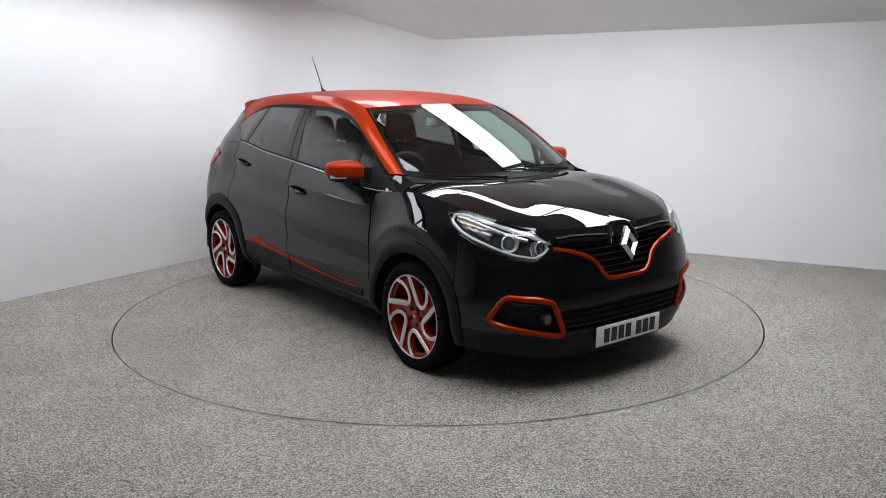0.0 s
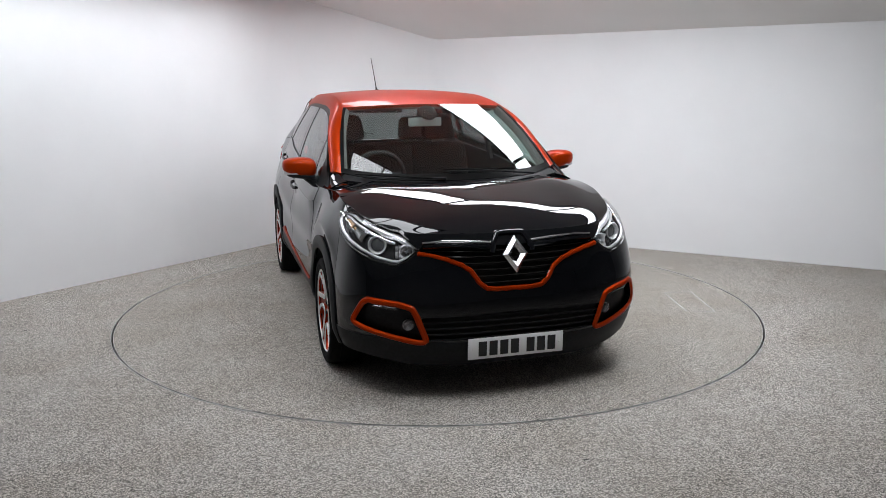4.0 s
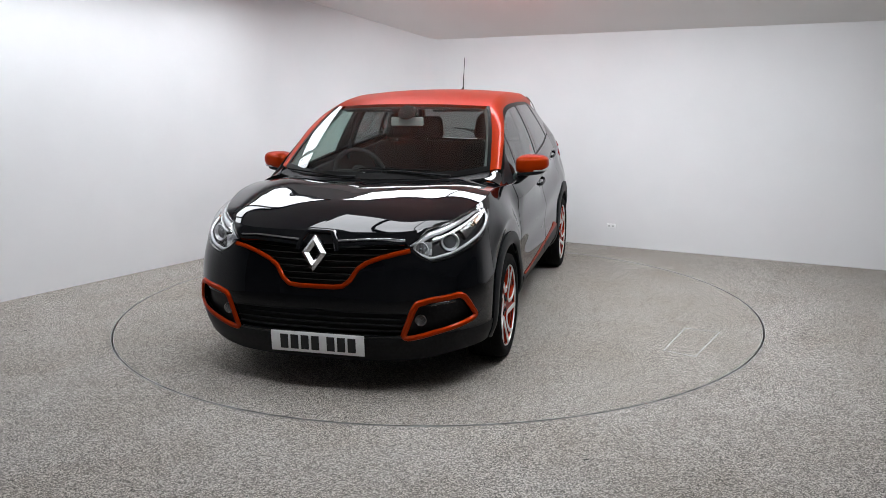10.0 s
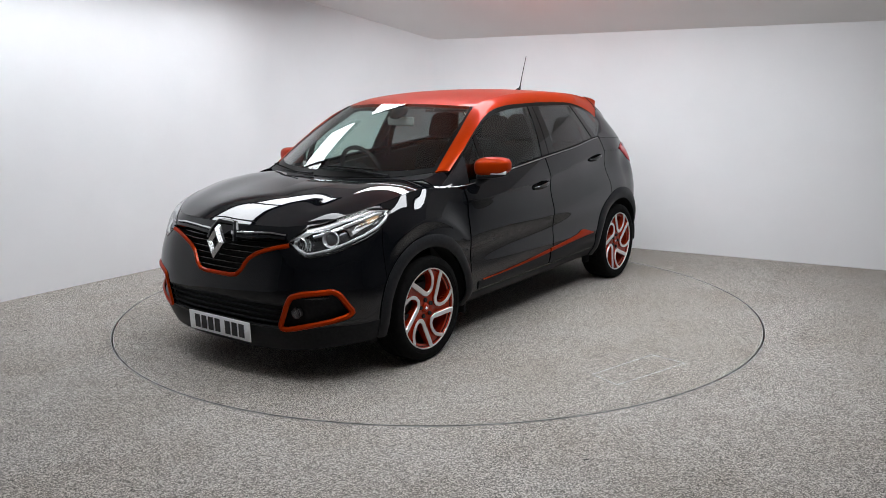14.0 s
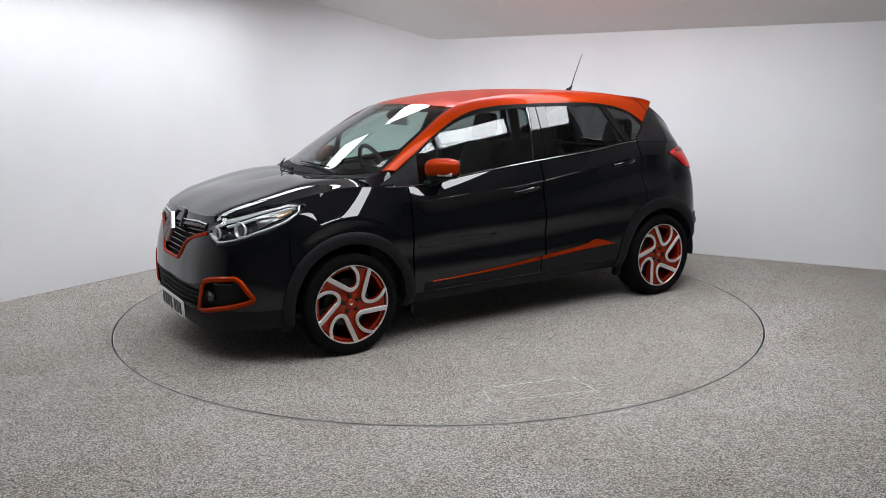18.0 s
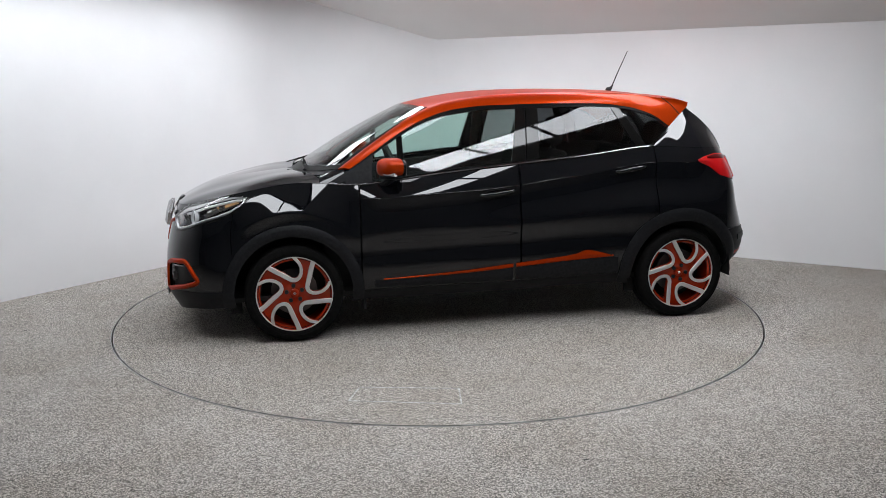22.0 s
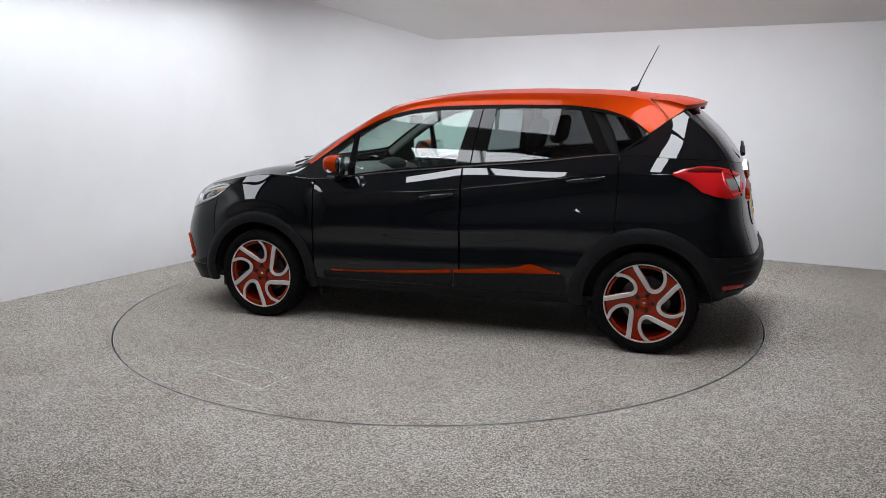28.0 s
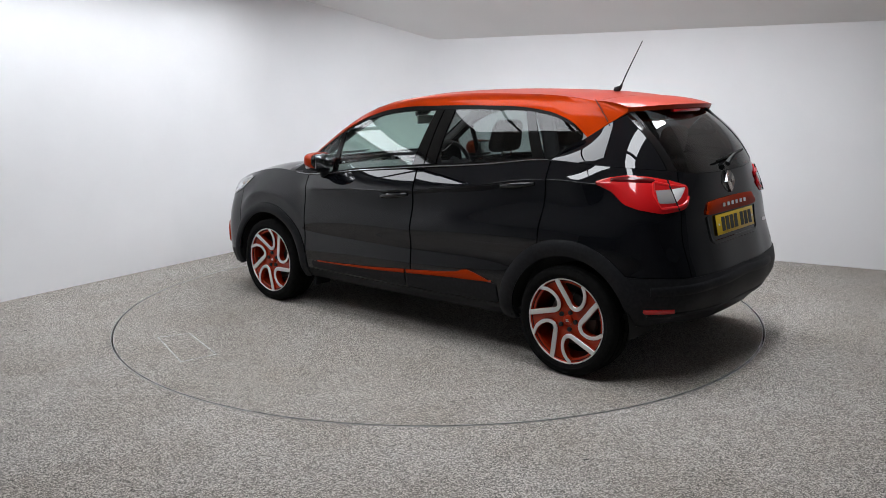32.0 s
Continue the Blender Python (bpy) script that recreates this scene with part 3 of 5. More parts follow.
def panel(u0, u1, v0, v1, holes=(), step=0.02, thick=0.012, lift=0.0):
    """A stretch of the skin with openings cut through it, and an edge folded inwards."""
    us = np.arange(u0, u1 + 1e-9, (u1 - u0) / max(4, int((u1 - u0) / (step * 5.0))))
    vs = np.linspace(v0, v1, max(3, int((v1 - v0) * 0.16 / step) + 1))
    U, V = np.meshgrid(us, vs, indexing="ij")
    keep = np.ones((len(us) - 1, len(vs) - 1), bool)
    for h in holes:
        ins = inside(h, U, V)
        full = ins[:-1, :-1] & ins[1:, :-1] & ins[1:, 1:] & ins[:-1, 1:]
        keep &= ~full
        eu, ev = to_edge(h, U, V)
        some = np.zeros_like(ins)
        for a, b in ((0, 0), (1, 0), (1, 1), (0, 1)):
            some[a:a + full.shape[0], b:b + full.shape[1]] |= ~full
        U, V = np.where(ins & some, eu, U), np.where(ins & some, ev, V)
    G = skin(U, V)
    return sheet(G, thick, lift=lift, keep=keep, out=(0.1, 0, 0.6))


def on_skin(top, bottom, n, m, lift=0.0, thick=0.01, crown=0.0):
    """A piece laid on the skin between two lines given in skin positions."""
    a, b = poly(top, n), poly(bottom, n)
    s = np.linspace(0, 1, m)[None, :, None]
    W = a[:, None] * (1 - s) + b[:, None] * s
    G = skin(W[..., 0], W[..., 1])
    N = skin_normal(W[..., 0], W[..., 1])
    G = G + N * (lift + crown * 4 * s * (1 - s))
    return sheet(G, thick, out=(0.1, 0, 0.6))


def band_on_skin(line, width, n, lift=0.0, height=0.012, m=5, closed=False):
    """A rounded bead along a line of skin positions; width in metres."""
    L = np.asarray(line, float)
    if closed:
        L = np.concatenate([L, L[:1]])
    W = poly(L, n)
    P = skin(W[:, 0], W[:, 1])
    N = skin_normal(W[:, 0], W[:, 1])
    if closed:
        T = np.roll(P[:-1], -1, axis=0) - np.roll(P[:-1], 1, axis=0)
        T = np.concatenate([T, T[:1]])
    else:
        T = np.gradient(P, axis=0)
    T /= np.linalg.norm(T, axis=1, keepdims=True) + 1e-12
    B = np.cross(N, T)
    k = np.linspace(-1, 1, m)
    w = np.asarray(width, float) * np.ones(n)
    prof = np.sqrt(np.clip(1 - np.abs(k) ** 2.6, 0, 1))
    G = P[:, None] + B[:, None] * (k[None, :, None] * w[:, None, None] / 2) + N[:, None] * (lift + height * prof)[None, :, None]
    return sheet(G, 0.006, out=(0.1, 0, 0.6))


def arch_poly(hx, hz, r, n=40, low=0.0):
    """The round opening of a wheel arch, in skin positions, open at the bottom edge."""
    pts = [(hx + r * math.cos(a), hz + r * math.sin(a)) for a in np.linspace(radians(-14), radians(194), n)]
    uv = side_uv(pts)
    return [(uv[0][0], -0.5)] + [tuple(p) for p in uv] + [(uv[-1][0], -0.5)]


ARCH_IN = 0.368


def both(name, geo, material, parent, label=""):
    """The same part on the left and the right side."""
    return part(name, geo, material, parent, label), part(name, mirrored(geo), material, parent, label)


# ---- outlines on the body ----
HEAD_TOP = [(2.12, 5.55), (2.55, 5.86), (3.2, 5.95), (4.0, 5.95), (4.6, 5.93), (5.06, 5.75)]
HEAD_LOW_3D = [(2.022, .468, .772), (2.012, .530, .722), (2.005, .585, .694), (1.94, .675, .712), (1.85, .752, .745), (1.76, .79, .776), (1.67, .80, .81), (1.60, .795, .85), (1.54, .768, .905)]
GRILLE_LINE = [(0.0, .563), (.10, .563), (.148, .570), (.185, .600), (.225, .660), (.27, .690), (.345, .718), (.42, .738), (.485, .752)]
HEADER_LINE = [(0.0, .772), (.15, .782), (.25, .789), (.36, .793), (.455, .790), (.482, .768)]
FOG = [(.452, .295), (.505, .440), (.530, .488), (.600, .508), (.728, .524), (.752, .505), (.800, .395)]


def tailored():
    """Skin positions of the lamps, grille and fog bezel."""
    low = near_uv(HEAD_LOW_3D)
    top = np.array(HEAD_TOP)
    top[0], top[-1] = low[0], low[-1]
    head = [tuple(p) for p in top] + [tuple(p) for p in low[::-1][1:-1]]
    gl = front_uv(GRILLE_LINE)
    fog = front_uv(FOG)
    return top, low, head, gl, fog


def car():
    thing = new("car", None)
    head_top, head_low, head, grille, fog = tailored()
    arch_f, arch_r = arch_poly(HUB_F, HUB_Z, ARCH_IN), arch_poly(HUB_R, HUB_Z, ARCH_IN)
    g = 0.012

    # front bumper: grille mouth, lower mouth, fog bays and lamps are openings
    low_mouth = [(-1.0, 2.32), tuple(front_uv([(.490, .442)])[0]), tuple(front_uv([(.455, .320)])[0]), (-1.0, 1.36)]
    header = front_uv(HEADER_LINE)
    up_mouth = [(-1.0, header[0][1])] + [(a, b) if k else (-1.0, b) for k, (a, b) in enumerate(grille)] + [tuple(p) for p in header[::-1]]
    half = panel(0.0, 4.9 - g, 1.28, 5.98, holes=(head, up_mouth, low_mouth, [tuple(p) for p in fog], arch_f), step=0.012, thick=0.02)
    bumper = part("front_bumper", joined(half, mirrored(half)), M_PAINT, thing, "gloss black front bumper")
    half = panel(0.0, 5.4, 0.0, 1.26, holes=(arch_f,), step=0.016, thick=0.02, lift=0.002)
    part("front_valance", joined(half, mirrored(half)), M_PLASTIC, thing, "matt black lower front valance")
    fender = panel(4.9 + g, 7.0 - g, 0.0, 5.98, holes=(head, arch_f), step=0.009)
    both("front_fender", fender, M_PAINT, thing)
    door_f = panel(7.0 + g, 9.0 - g, 1.02, 5.98, holes=(arch_f,), step=0.007)
    doors_f = both("front_door", door_f, M_PAINT, thing, "gloss black front door")
    door_r = panel(9.0 + g, 11.0 - g, 1.02, 5.98, holes=(arch_r,), step=0.007)
    doors_r = both("rear_door", door_r, M_PAINT, thing, "gloss black rear door")
    sill = panel(7.0, 11.3, 0.0, 1.0, holes=(arch_f, arch_r), step=0.02)
    both("sill", sill, M_PLASTIC, thing, "matt black plastic sill")
    tail_poly = [tuple(p) for p in near_uv(TAIL_3D)]
    quarter = panel(11.0 + g, 14.3 - g, 2.78, 5.98, holes=(arch_r, tail_poly), step=0.009)
    both("rear_quarter", quarter, M_PAINT, thing)
    rb = panel(11.0 + g, 16.0, 0.0, 2.75, holes=(arch_r,), step=0.016, lift=0.006)
    part("rear_bumper", joined(rb, mirrored(rb)), M_PLASTIC, thing, "matt black plastic rear bumper")
    tg = panel(14.3 + g, 16.0, 2.78, 5.98, holes=(tail_poly,), step=0.014)
    tailgate = part("tailgate", joined(tg, mirrored(tg)), M_PAINT, thing, "gloss black tailgate")
    # dark inner shell seen through the gaps
    inner = panel(0.0, 16.0, 0.3, 5.9, holes=(arch_poly(HUB_F, HUB_Z, ARCH_IN + 0.02), arch_poly(HUB_R, HUB_Z, ARCH_IN + 0.02), head, tail_poly), step=0.03, lift=-0.045, thick=0.004)
    part("inner_shell", joined(inner, mirrored(inner)), M_DARK, thing, "dark inner structure behind the panels")
    # floor pan
    us = np.linspace(0, 16, 60)
    edge = skin(us, np.full(60, 0.25)) * np.array([0.98, 0.96, 1.0])
    pan = loft(edge, edge * np.array([1, -1, 1]), 3)
    part("floor_pan", sheet(pan, 0.03, out=(0, 0, 2)), M_DARK, thing, "dark underbody")

    # hood
    n, m = 44, 26
    centre = curve([(2.025, 0, .835), (1.95, 0, .873), (1.86, 0, .911), (1.76, 0, .941), (1.66, 0, .960), (1.588, 0, .972), (1.377, 0, 1.003), (1.27, 0, 1.016)], n)
    us = np.concatenate([np.linspace(3.0, 6.62, n)])
    edge = skin(us, np.full(n, 5.995))
    us0 = np.linspace(0, 3.0, m)
    nose = skin(us0, np.full(m, 5.995))
    cowl = curve([(1.27, 0, 1.018), (1.25, .30, 1.022), (1.18, .52, 1.027), tuple(edge[-1])], m)
    H = coons(centre, edge, nose, cowl)
    s = np.linspace(0, 1, n)[:, None]
    w = np.linspace(0, 1, m)[None, :]
    rid = 0.62 + 0.24 * s
    H[..., 2] += np.sin(np.pi * np.clip(s, 0, 1)) ** 0.6 * (0.003 * np.exp(-((w - rid) / 0.20) ** 2) + 0.011 * np.exp(-(w / 0.34) ** 2) - 0.008 * np.exp(-((w - 0.56) / 0.20) ** 2))
    half = sheet(H, 0.012, out=(1.6, 0.2, -1.0))
    part("hood", joined(half, mirrored(half)), M_PAINT, thing, "gloss black sculpted hood")

    # corner between hood, wing and pillar
    wa = skin(np.linspace(6.40, 6.80, 14), np.full(14, 5.985))
    wb = curve([(1.11, .668, 1.024), (1.06, .684, 1.040), (1.01, .697, 1.056), (.965, .716, 1.062)], 14)
    both("wing_corner", sheet(loft(wa, wb, 8, bulge=0.008), 0.008), M_PAINT, thing, "gloss black wing corner at the pillar foot")

    # greenhouse lines
    T = TOP_LINE
    I = INNER_LINE
    nT = 90
    outer = curve(T[:10], nT)
    inner_c = curve(I[:9] + [(-1.03, .5265, 1.510)], nT)
    band = loft(outer, inner_c, 8, bulge=0.010)
    both("cant_rail", sheet(band, 0.02), M_ORANGE, thing, "orange roof pillar band")
    both("cant_lining", sheet(band, 0.004, lift=-0.024), M_CABIN, thing, "dark pillar lining")
    d1 = curve([(-1.278, .630, 1.287), (-1.37, .580, 1.362), (-1.462, .532, 1.425)], 12)
    corner = coons(curve(T[9:], 26), curve([(-1.03, .5265, 1.510), (-1.15, .525, 1.497), (-1.30, .528, 1.478), (-1.465, .533, 1.452)], 26), band[-1][np.linspace(0, 7, 12).astype(int)] * 0 + poly(band[-1], 12), poly([tuple(d1[0]), tuple(d1[5]), tuple(d1[-1]), (-1.465, .533, 1.452)], 12))
    both("rear_corner", sheet(corner, 0.018), M_ORANGE, thing, "orange rear roof corner")
    seam = curve([(-1.262, .528, 1.487), (-1.315, .560, 1.44), (-1.375, .585, 1.372)], 14) + np.array([0, 0.004, 0.003])
    both("corner_seam", tube(seam, 0.0028, 6), M_DARK, thing)
    # roof
    nr = 40
    rl = curve(I[4:], nr)
    mid = curve([(.475, 0, 1.457), (.30, 0, 1.497), (.09, 0, 1.53), (-.3, 0, 1.553), (-.7, 0, 1.552), (-1.1, 0, 1.533), (-1.30, 0, 1.512)], nr)
    k = np.linspace(0, 1, 12)[None, :, None]
    # crown across the roof
    R = mid[:, None] * (1 - k**2.2) + rl[:, None] * k**2.2
    R[..., 1] = (rl[:, None, 1] * k[..., 0])
    half = sheet(R, 0.02, out=(-.5, 0, 0))
    part("roof", joined(half, mirrored(half)), M_ORANGE, thing, "orange painted roof")
    # spoiler
    sp_a = R[-1]
    y = np.linspace(0, 1, 12)
    sp_b = np.stack([-1.565 + 0.10 * y**3, 0.535 * y, 1.462 - 0.012 * y**2], 1)
    S1 = loft(sp_a + np.array([-0.006, 0, 0]), sp_b, 8, bulge=0.010, inside=(-1.4, 0, 1))
    half = sheet(S1, 0.026, out=(-1.4, 0, 0))
    spoiler = part("spoiler", joined(half, mirrored(half)), M_ORANGE, thing, "orange roof spoiler")
    part("brake_light", box(-1.555, -1.53, -.17, .17, 1.418, 1.434, 0.004), M_RED, spoiler, "dark red high brake light")

    # windscreen
    n = 30
    base_l = curve([(1.26, 0, 1.020), (1.225, .30, 1.026), (1.13, .54, 1.040), (1.0, .680, 1.062)], n)
    top_l = curve([(.475, 0, 1.457), (.455, .30, 1.4525), (.395, .553, 1.438)], n)
    pe = curve(I[:5], 16)
    kk = np.linspace(0, 1, 16)[:, None]
    mid = np.array([(1.26, 0, 1.020)]) * (1 - kk) + np.array([(.475, 0, 1.457)]) * kk + np.array([(0.012, 0, 0.022)]) * 4 * kk * (1 - kk)
    W = coons(base_l, top_l, mid, pe)
    # one even bend across the glass
    def bend(y, z):
        q = y * y
        return np.stack([np.ones_like(y), z, z * z, q, q * z, q * q, q * q * z, q * q * q], -1)
    fit_w = np.linalg.lstsq(bend(W[..., 1], W[..., 2]).reshape(-1, 8), W[..., 0].ravel(), rcond=None)[0]
    W[..., 0] = bend(W[..., 1], W[..., 2]) @ fit_w
    half = sheet(W, 0.0, out=(0.3, 0, 0.3))
    ws = part("windscreen", joined(half, mirrored(half)), M_WS, thing, "clear tinted windscreen")
    ws.visible_shadow = False
    # black band round the glass
    fr = sheet(W[:, :2], 0.004, out=(0.3, 0, 0.3), lift=0.002)
    fr2 = sheet(np.stack([W[-1], W[-1] * 0.96 + W[-2] * 0.04 + (W[-3] - W[-1]) * 0.5], 0), 0.004, out=(0.3, 0, 0.3), lift=0.002)
    part("windscreen_frame", joined(fr, mirrored(fr), fr2, mirrored(fr2)), M_FRAME, thing, "black edge band")

    # side glass
    bl = skin(np.linspace(6.6, 11.0, 400), np.full(400, 5.995))
    bl = np.concatenate([bl, curve([tuple(bl[-1]), (-1.20, .675, 1.235), (-1.274, .632, 1.290)], 60)[1:]])
    tl = curve([(1.06, .745, .99)] + T, 900)

    def edges(x):
        lo = np.stack([np.interp(-x, -bl[:, 0], bl[:, i]) for i in range(3)], -1)
        hi = np.stack([np.interp(-x, -tl[:, 0], tl[:, i]) for i in range(3)], -1)
        return lo, hi

    def terms(x, z):
        return np.stack([np.ones_like(x), x, x**2, x**3, z, z**2, x * z, x**2 * z, x * z**2], -1)
    # one smooth surface through sill and roof line of the glass
    xs = np.linspace(0.95, -1.2, 80)
    lo, hi = edges(xs)
    px = np.concatenate([xs, xs, xs])
    pz = np.concatenate([lo[:, 2], hi[:, 2], (lo[:, 2] + hi[:, 2]) / 2])
    py = np.concatenate([lo[:, 1], hi[:, 1], (lo[:, 1] + hi[:, 1]) / 2 + 0.014 * np.clip((hi - lo)[:, 2] / 0.3, 0, 1)])
    fit = np.linalg.lstsq(terms(px, pz), py, rcond=None)[0]

    def wall(x, b):
        x, b = np.broadcast_arrays(np.asarray(x, float), np.asarray(b, float))
        lo, hi = edges(x)
        z = lo[..., 2] * (1 - b) + hi[..., 2] * b
        return np.stack([x, terms(x, z) @ fit, z], -1)

    def pane(xf, xr, b0, b1, n=24, m=8, thick=0.0, lift=0.0):
        """Part of the glass wall; xf and xr: front and rear edge at the lower and upper end."""
        b = np.linspace(b0, b1, m)[None, :]
        s = np.linspace(0, 1, n)[:, None]
        x = (xf[0] + (xf[1] - xf[0]) * b) * (1 - s) + (xr[0] + (xr[1] - xr[0]) * b) * s
        return sheet(wall(x, b * np.ones_like(x)), thick, lift=lift)

    top, bot = 0.93, 0.04
    frames = [pane((.925, .925), (-1.262, -1.262), top, 1.0, 160, 3, 0.012),
              pane((1.05, .93), (.60, .60), 0, bot, 10, 3, 0.012), pane((.60, .60), (-.16, -.16), 0, bot, 20, 3, 0.012),
              pane((-.16, -.16), (-1.262, -1.262), 0, bot, 26, 3, 0.012)]
    both("window_frame", joined(*frames), M_FRAME, thing, "gloss black window surround")
    both("sail_panel", pane((1.06, 1.06), (.80, .78), 0, 0.99, 8, 6, 0.012), M_PLASTIC, thing, "black plastic sail panel")
    both("quarter_bar", pane((.635, .625), (.590, .590), bot, top, 4, 6, 0.014, 0.002), M_PILLAR, thing)
    both("door_pillar", pane((-.108, -.188), (-.205, -.245), bot, top, 6, 6, 0.014, 0.003), M_PILLAR, thing, "gloss black centre pillar")
    both("door_pillar", pane((-.213, -.253), (-.300, -.335), bot, top, 6, 6, 0.014, 0.003), M_PILLAR, thing)
    both("rear_pillar", pane((-1.00, -.845), (-1.075, -.905), bot, top, 6, 8, 0.014, 0.003), M_PILLAR, thing)
    for name, geo, m, lab in (("front_quarter_glass", pane((.80, .78), (.635, .625), bot, top, 12), M_GLASS, ""),
                              ("front_door_glass", pane((.590, .590), (-.108, -.188), bot, top), M_GLASS, "green-tinted glass"),
                              ("rear_door_glass", pane((-.300, -.335), (-1.00, -.845), bot, top), M_PRIVACY, "dark privacy glass"),
                              ("rear_quarter_glass", pane((-1.075, -.905), (-1.255, -1.262), bot, top), M_PRIVACY, "dark privacy glass")):
        for o in both(name, geo, m, thing, lab):
            o.visible_shadow = False
    # bright line under the windows: the reflection on the black moulding, put into its tone
    xs = np.linspace(1.03, -1.10, 60)
    ln = wall(xs, np.full(60, 0.0)) + np.array([0, 0.006, 0.0])
    both("belt_moulding", tube(ln, 0.0042, 8), M_BELT_SHINE, thing, "thin gloss black belt moulding, toned bright as its reflection")

    # upper quarter and tail window
    qa = curve([tuple(bl[399]), (-1.20, .677, 1.235), (-1.274, .634, 1.288), (-1.36, .588, 1.35), (-1.45, .53, 1.413)], 30)
    qb = skin(np.linspace(11.0, 14.0, 30), np.full(30, 5.99))
    Q = loft(qa, qb, 10)
    wide = np.linalg.norm(Q[:, 0] - Q[:, -1], axis=1)[:, None, None]
    k = np.linspace(0, 1, 10)[None, :, None]
    out_n = grid_normals(Q)
    out_n = np.where(np.sum(out_n * (Q - np.array([-1.2, 0, 0.8])), axis=2, keepdims=True) < 0, -out_n, out_n)
    Q = Q + out_n * (0.20 * wide**2 * 4 * k * (1 - k))
    both("upper_quarter", sheet(Q, 0.012), M_PAINT, thing)
    wl = Q[-1]
    n = 16
    tb = skin(np.linspace(16, 14.0, n), np.full(n, 5.99))
    tt = curve([(-1.50, 0, 1.432), (-1.49, .30, 1.428), (-1.45, .53, 1.413)], n)
    k = np.linspace(0, 1, 10)
    cl = curve([(-1.50, 0, 1.432), (-1.66, 0, 1.28), (-1.80, 0, 1.095)], 10)
    RW = coons(tt, tb, cl, wl)
    half = sheet(RW, 0.0, out=(-1, 0, 0.8))
    o = part("tail_window", joined(half, mirrored(half)), M_PRIVACY, thing, "dark tinted tail window")
    o.visible_shadow = False
    half = sheet(np.stack([RW[-1], RW[-2], RW[-3]], 0), 0.004, out=(-1, 0, 0.8), lift=0.003)
    both("tail_window_edge", half, M_GLOSS, thing)

    details(thing, head_top, head_low, head, grille, fog, tail_poly)
    cabin(thing)
    for hx, side, phase in ((HUB_F, 1, 0), (HUB_R, 1, -26), (HUB_F, -1, -35), (HUB_R, -1, -8)):
        wheel(thing, hx, side, phase)
    for o in thing.children:
        o.location = Vector((CAR_SHIFT[0], CAR_SHIFT[1], 0)) + o.location
    return tagged(thing, "black compact crossover car with orange roof and trim", "car")


TAIL_3D = [(-1.405, .790, 1.072), (-1.485, .768, 1.098), (-1.575, .74, 1.118), (-1.66, .66, 1.10), (-1.73, .56, 1.075), (-1.80, .485, 1.055), (-1.815, .475, 1.02), (-1.80, .49, .955),
           (-1.775, .53, .918), (-1.72, .66, .905), (-1.66, .755, .93), (-1.60, .79, .965), (-1.52, .79, 1.03)]
TOP_LINE = [(.93, .735, 1.065), (.78, .718, 1.165), (.575, .685, 1.30), (.425, .652, 1.372), (.28, .622, 1.415), (.09, .61, 1.442), (-.165, .605, 1.452), (-.54, .60, 1.456),
            (-.89, .595, 1.443), (-1.01, .597, 1.424), (-1.17, .612, 1.368), (-1.274, .632, 1.290)]
INNER_LINE = [(1.0, .680, 1.062), (.87, .660, 1.155), (.65, .618, 1.30), (.50, .582, 1.392), (.395, .553, 1.438), (.28, .545, 1.47), (.09, .54, 1.50), (-.3, .535, 1.525),
              (-.7, .53, 1.525), (-1.1, .525, 1.505), (-1.262, .525, 1.483)]


def ribbon(path, width, y_face, depth):
    """A flat-faced bar along a path of (x, z) points in the wheel's plane, with chamfered edges."""
    P = np.asarray(path, float)
    T = np.gradient(P, axis=0)
    T /= np.linalg.norm(T, axis=1, keepdims=True)
    Nn = np.stack([-T[:, 1], T[:, 0]], 1)
    sec = [(-0.5, -depth), (-0.5, -0.004), (-0.38, 0.0), (0.38, 0.0), (0.5, -0.004), (0.5, -depth)]
    w = np.asarray(width) * np.ones(len(P))
    vs, fs = [], []
    for p, n, ww, y in zip(P, Nn, w, np.asarray(y_face) * np.ones(len(P))):
        for a, b in sec:
            q = p + n * a * ww
            vs.append((q[0], y + b, q[1]))
    k = len(sec)
    for i in range(len(P) - 1):
        for j in range(k - 1):
            fs.append((i * k + j, (i + 1) * k + j, (i + 1) * k + j + 1, i * k + j + 1))
    fs.append(tuple(range(k)))
    fs.append(tuple(reversed(range((len(P) - 1) * k, len(P) * k))))
    return vs, fs


HOOK = [(.2335, 131), (.190, 127.5), (.150, 121.5), (.112, 111.5), (.088, 98), (.086, 84), (.100, 74), (.125, 71), (.160, 73.5), (.195, 79.5), (.2335, 89.5)]


def hook_path(phase, n=34):
    """A swept-back hook of the wheel: thick arm in from the rim, a round turn and a thin arm out."""
    pts = [(-r * math.cos(radians(a + phase)), r * math.sin(radians(a + phase))) for r, a in HOOK]
    return curve(np.array([(x, 0, z) for x, z in pts]), n)[:, [0, 2]]


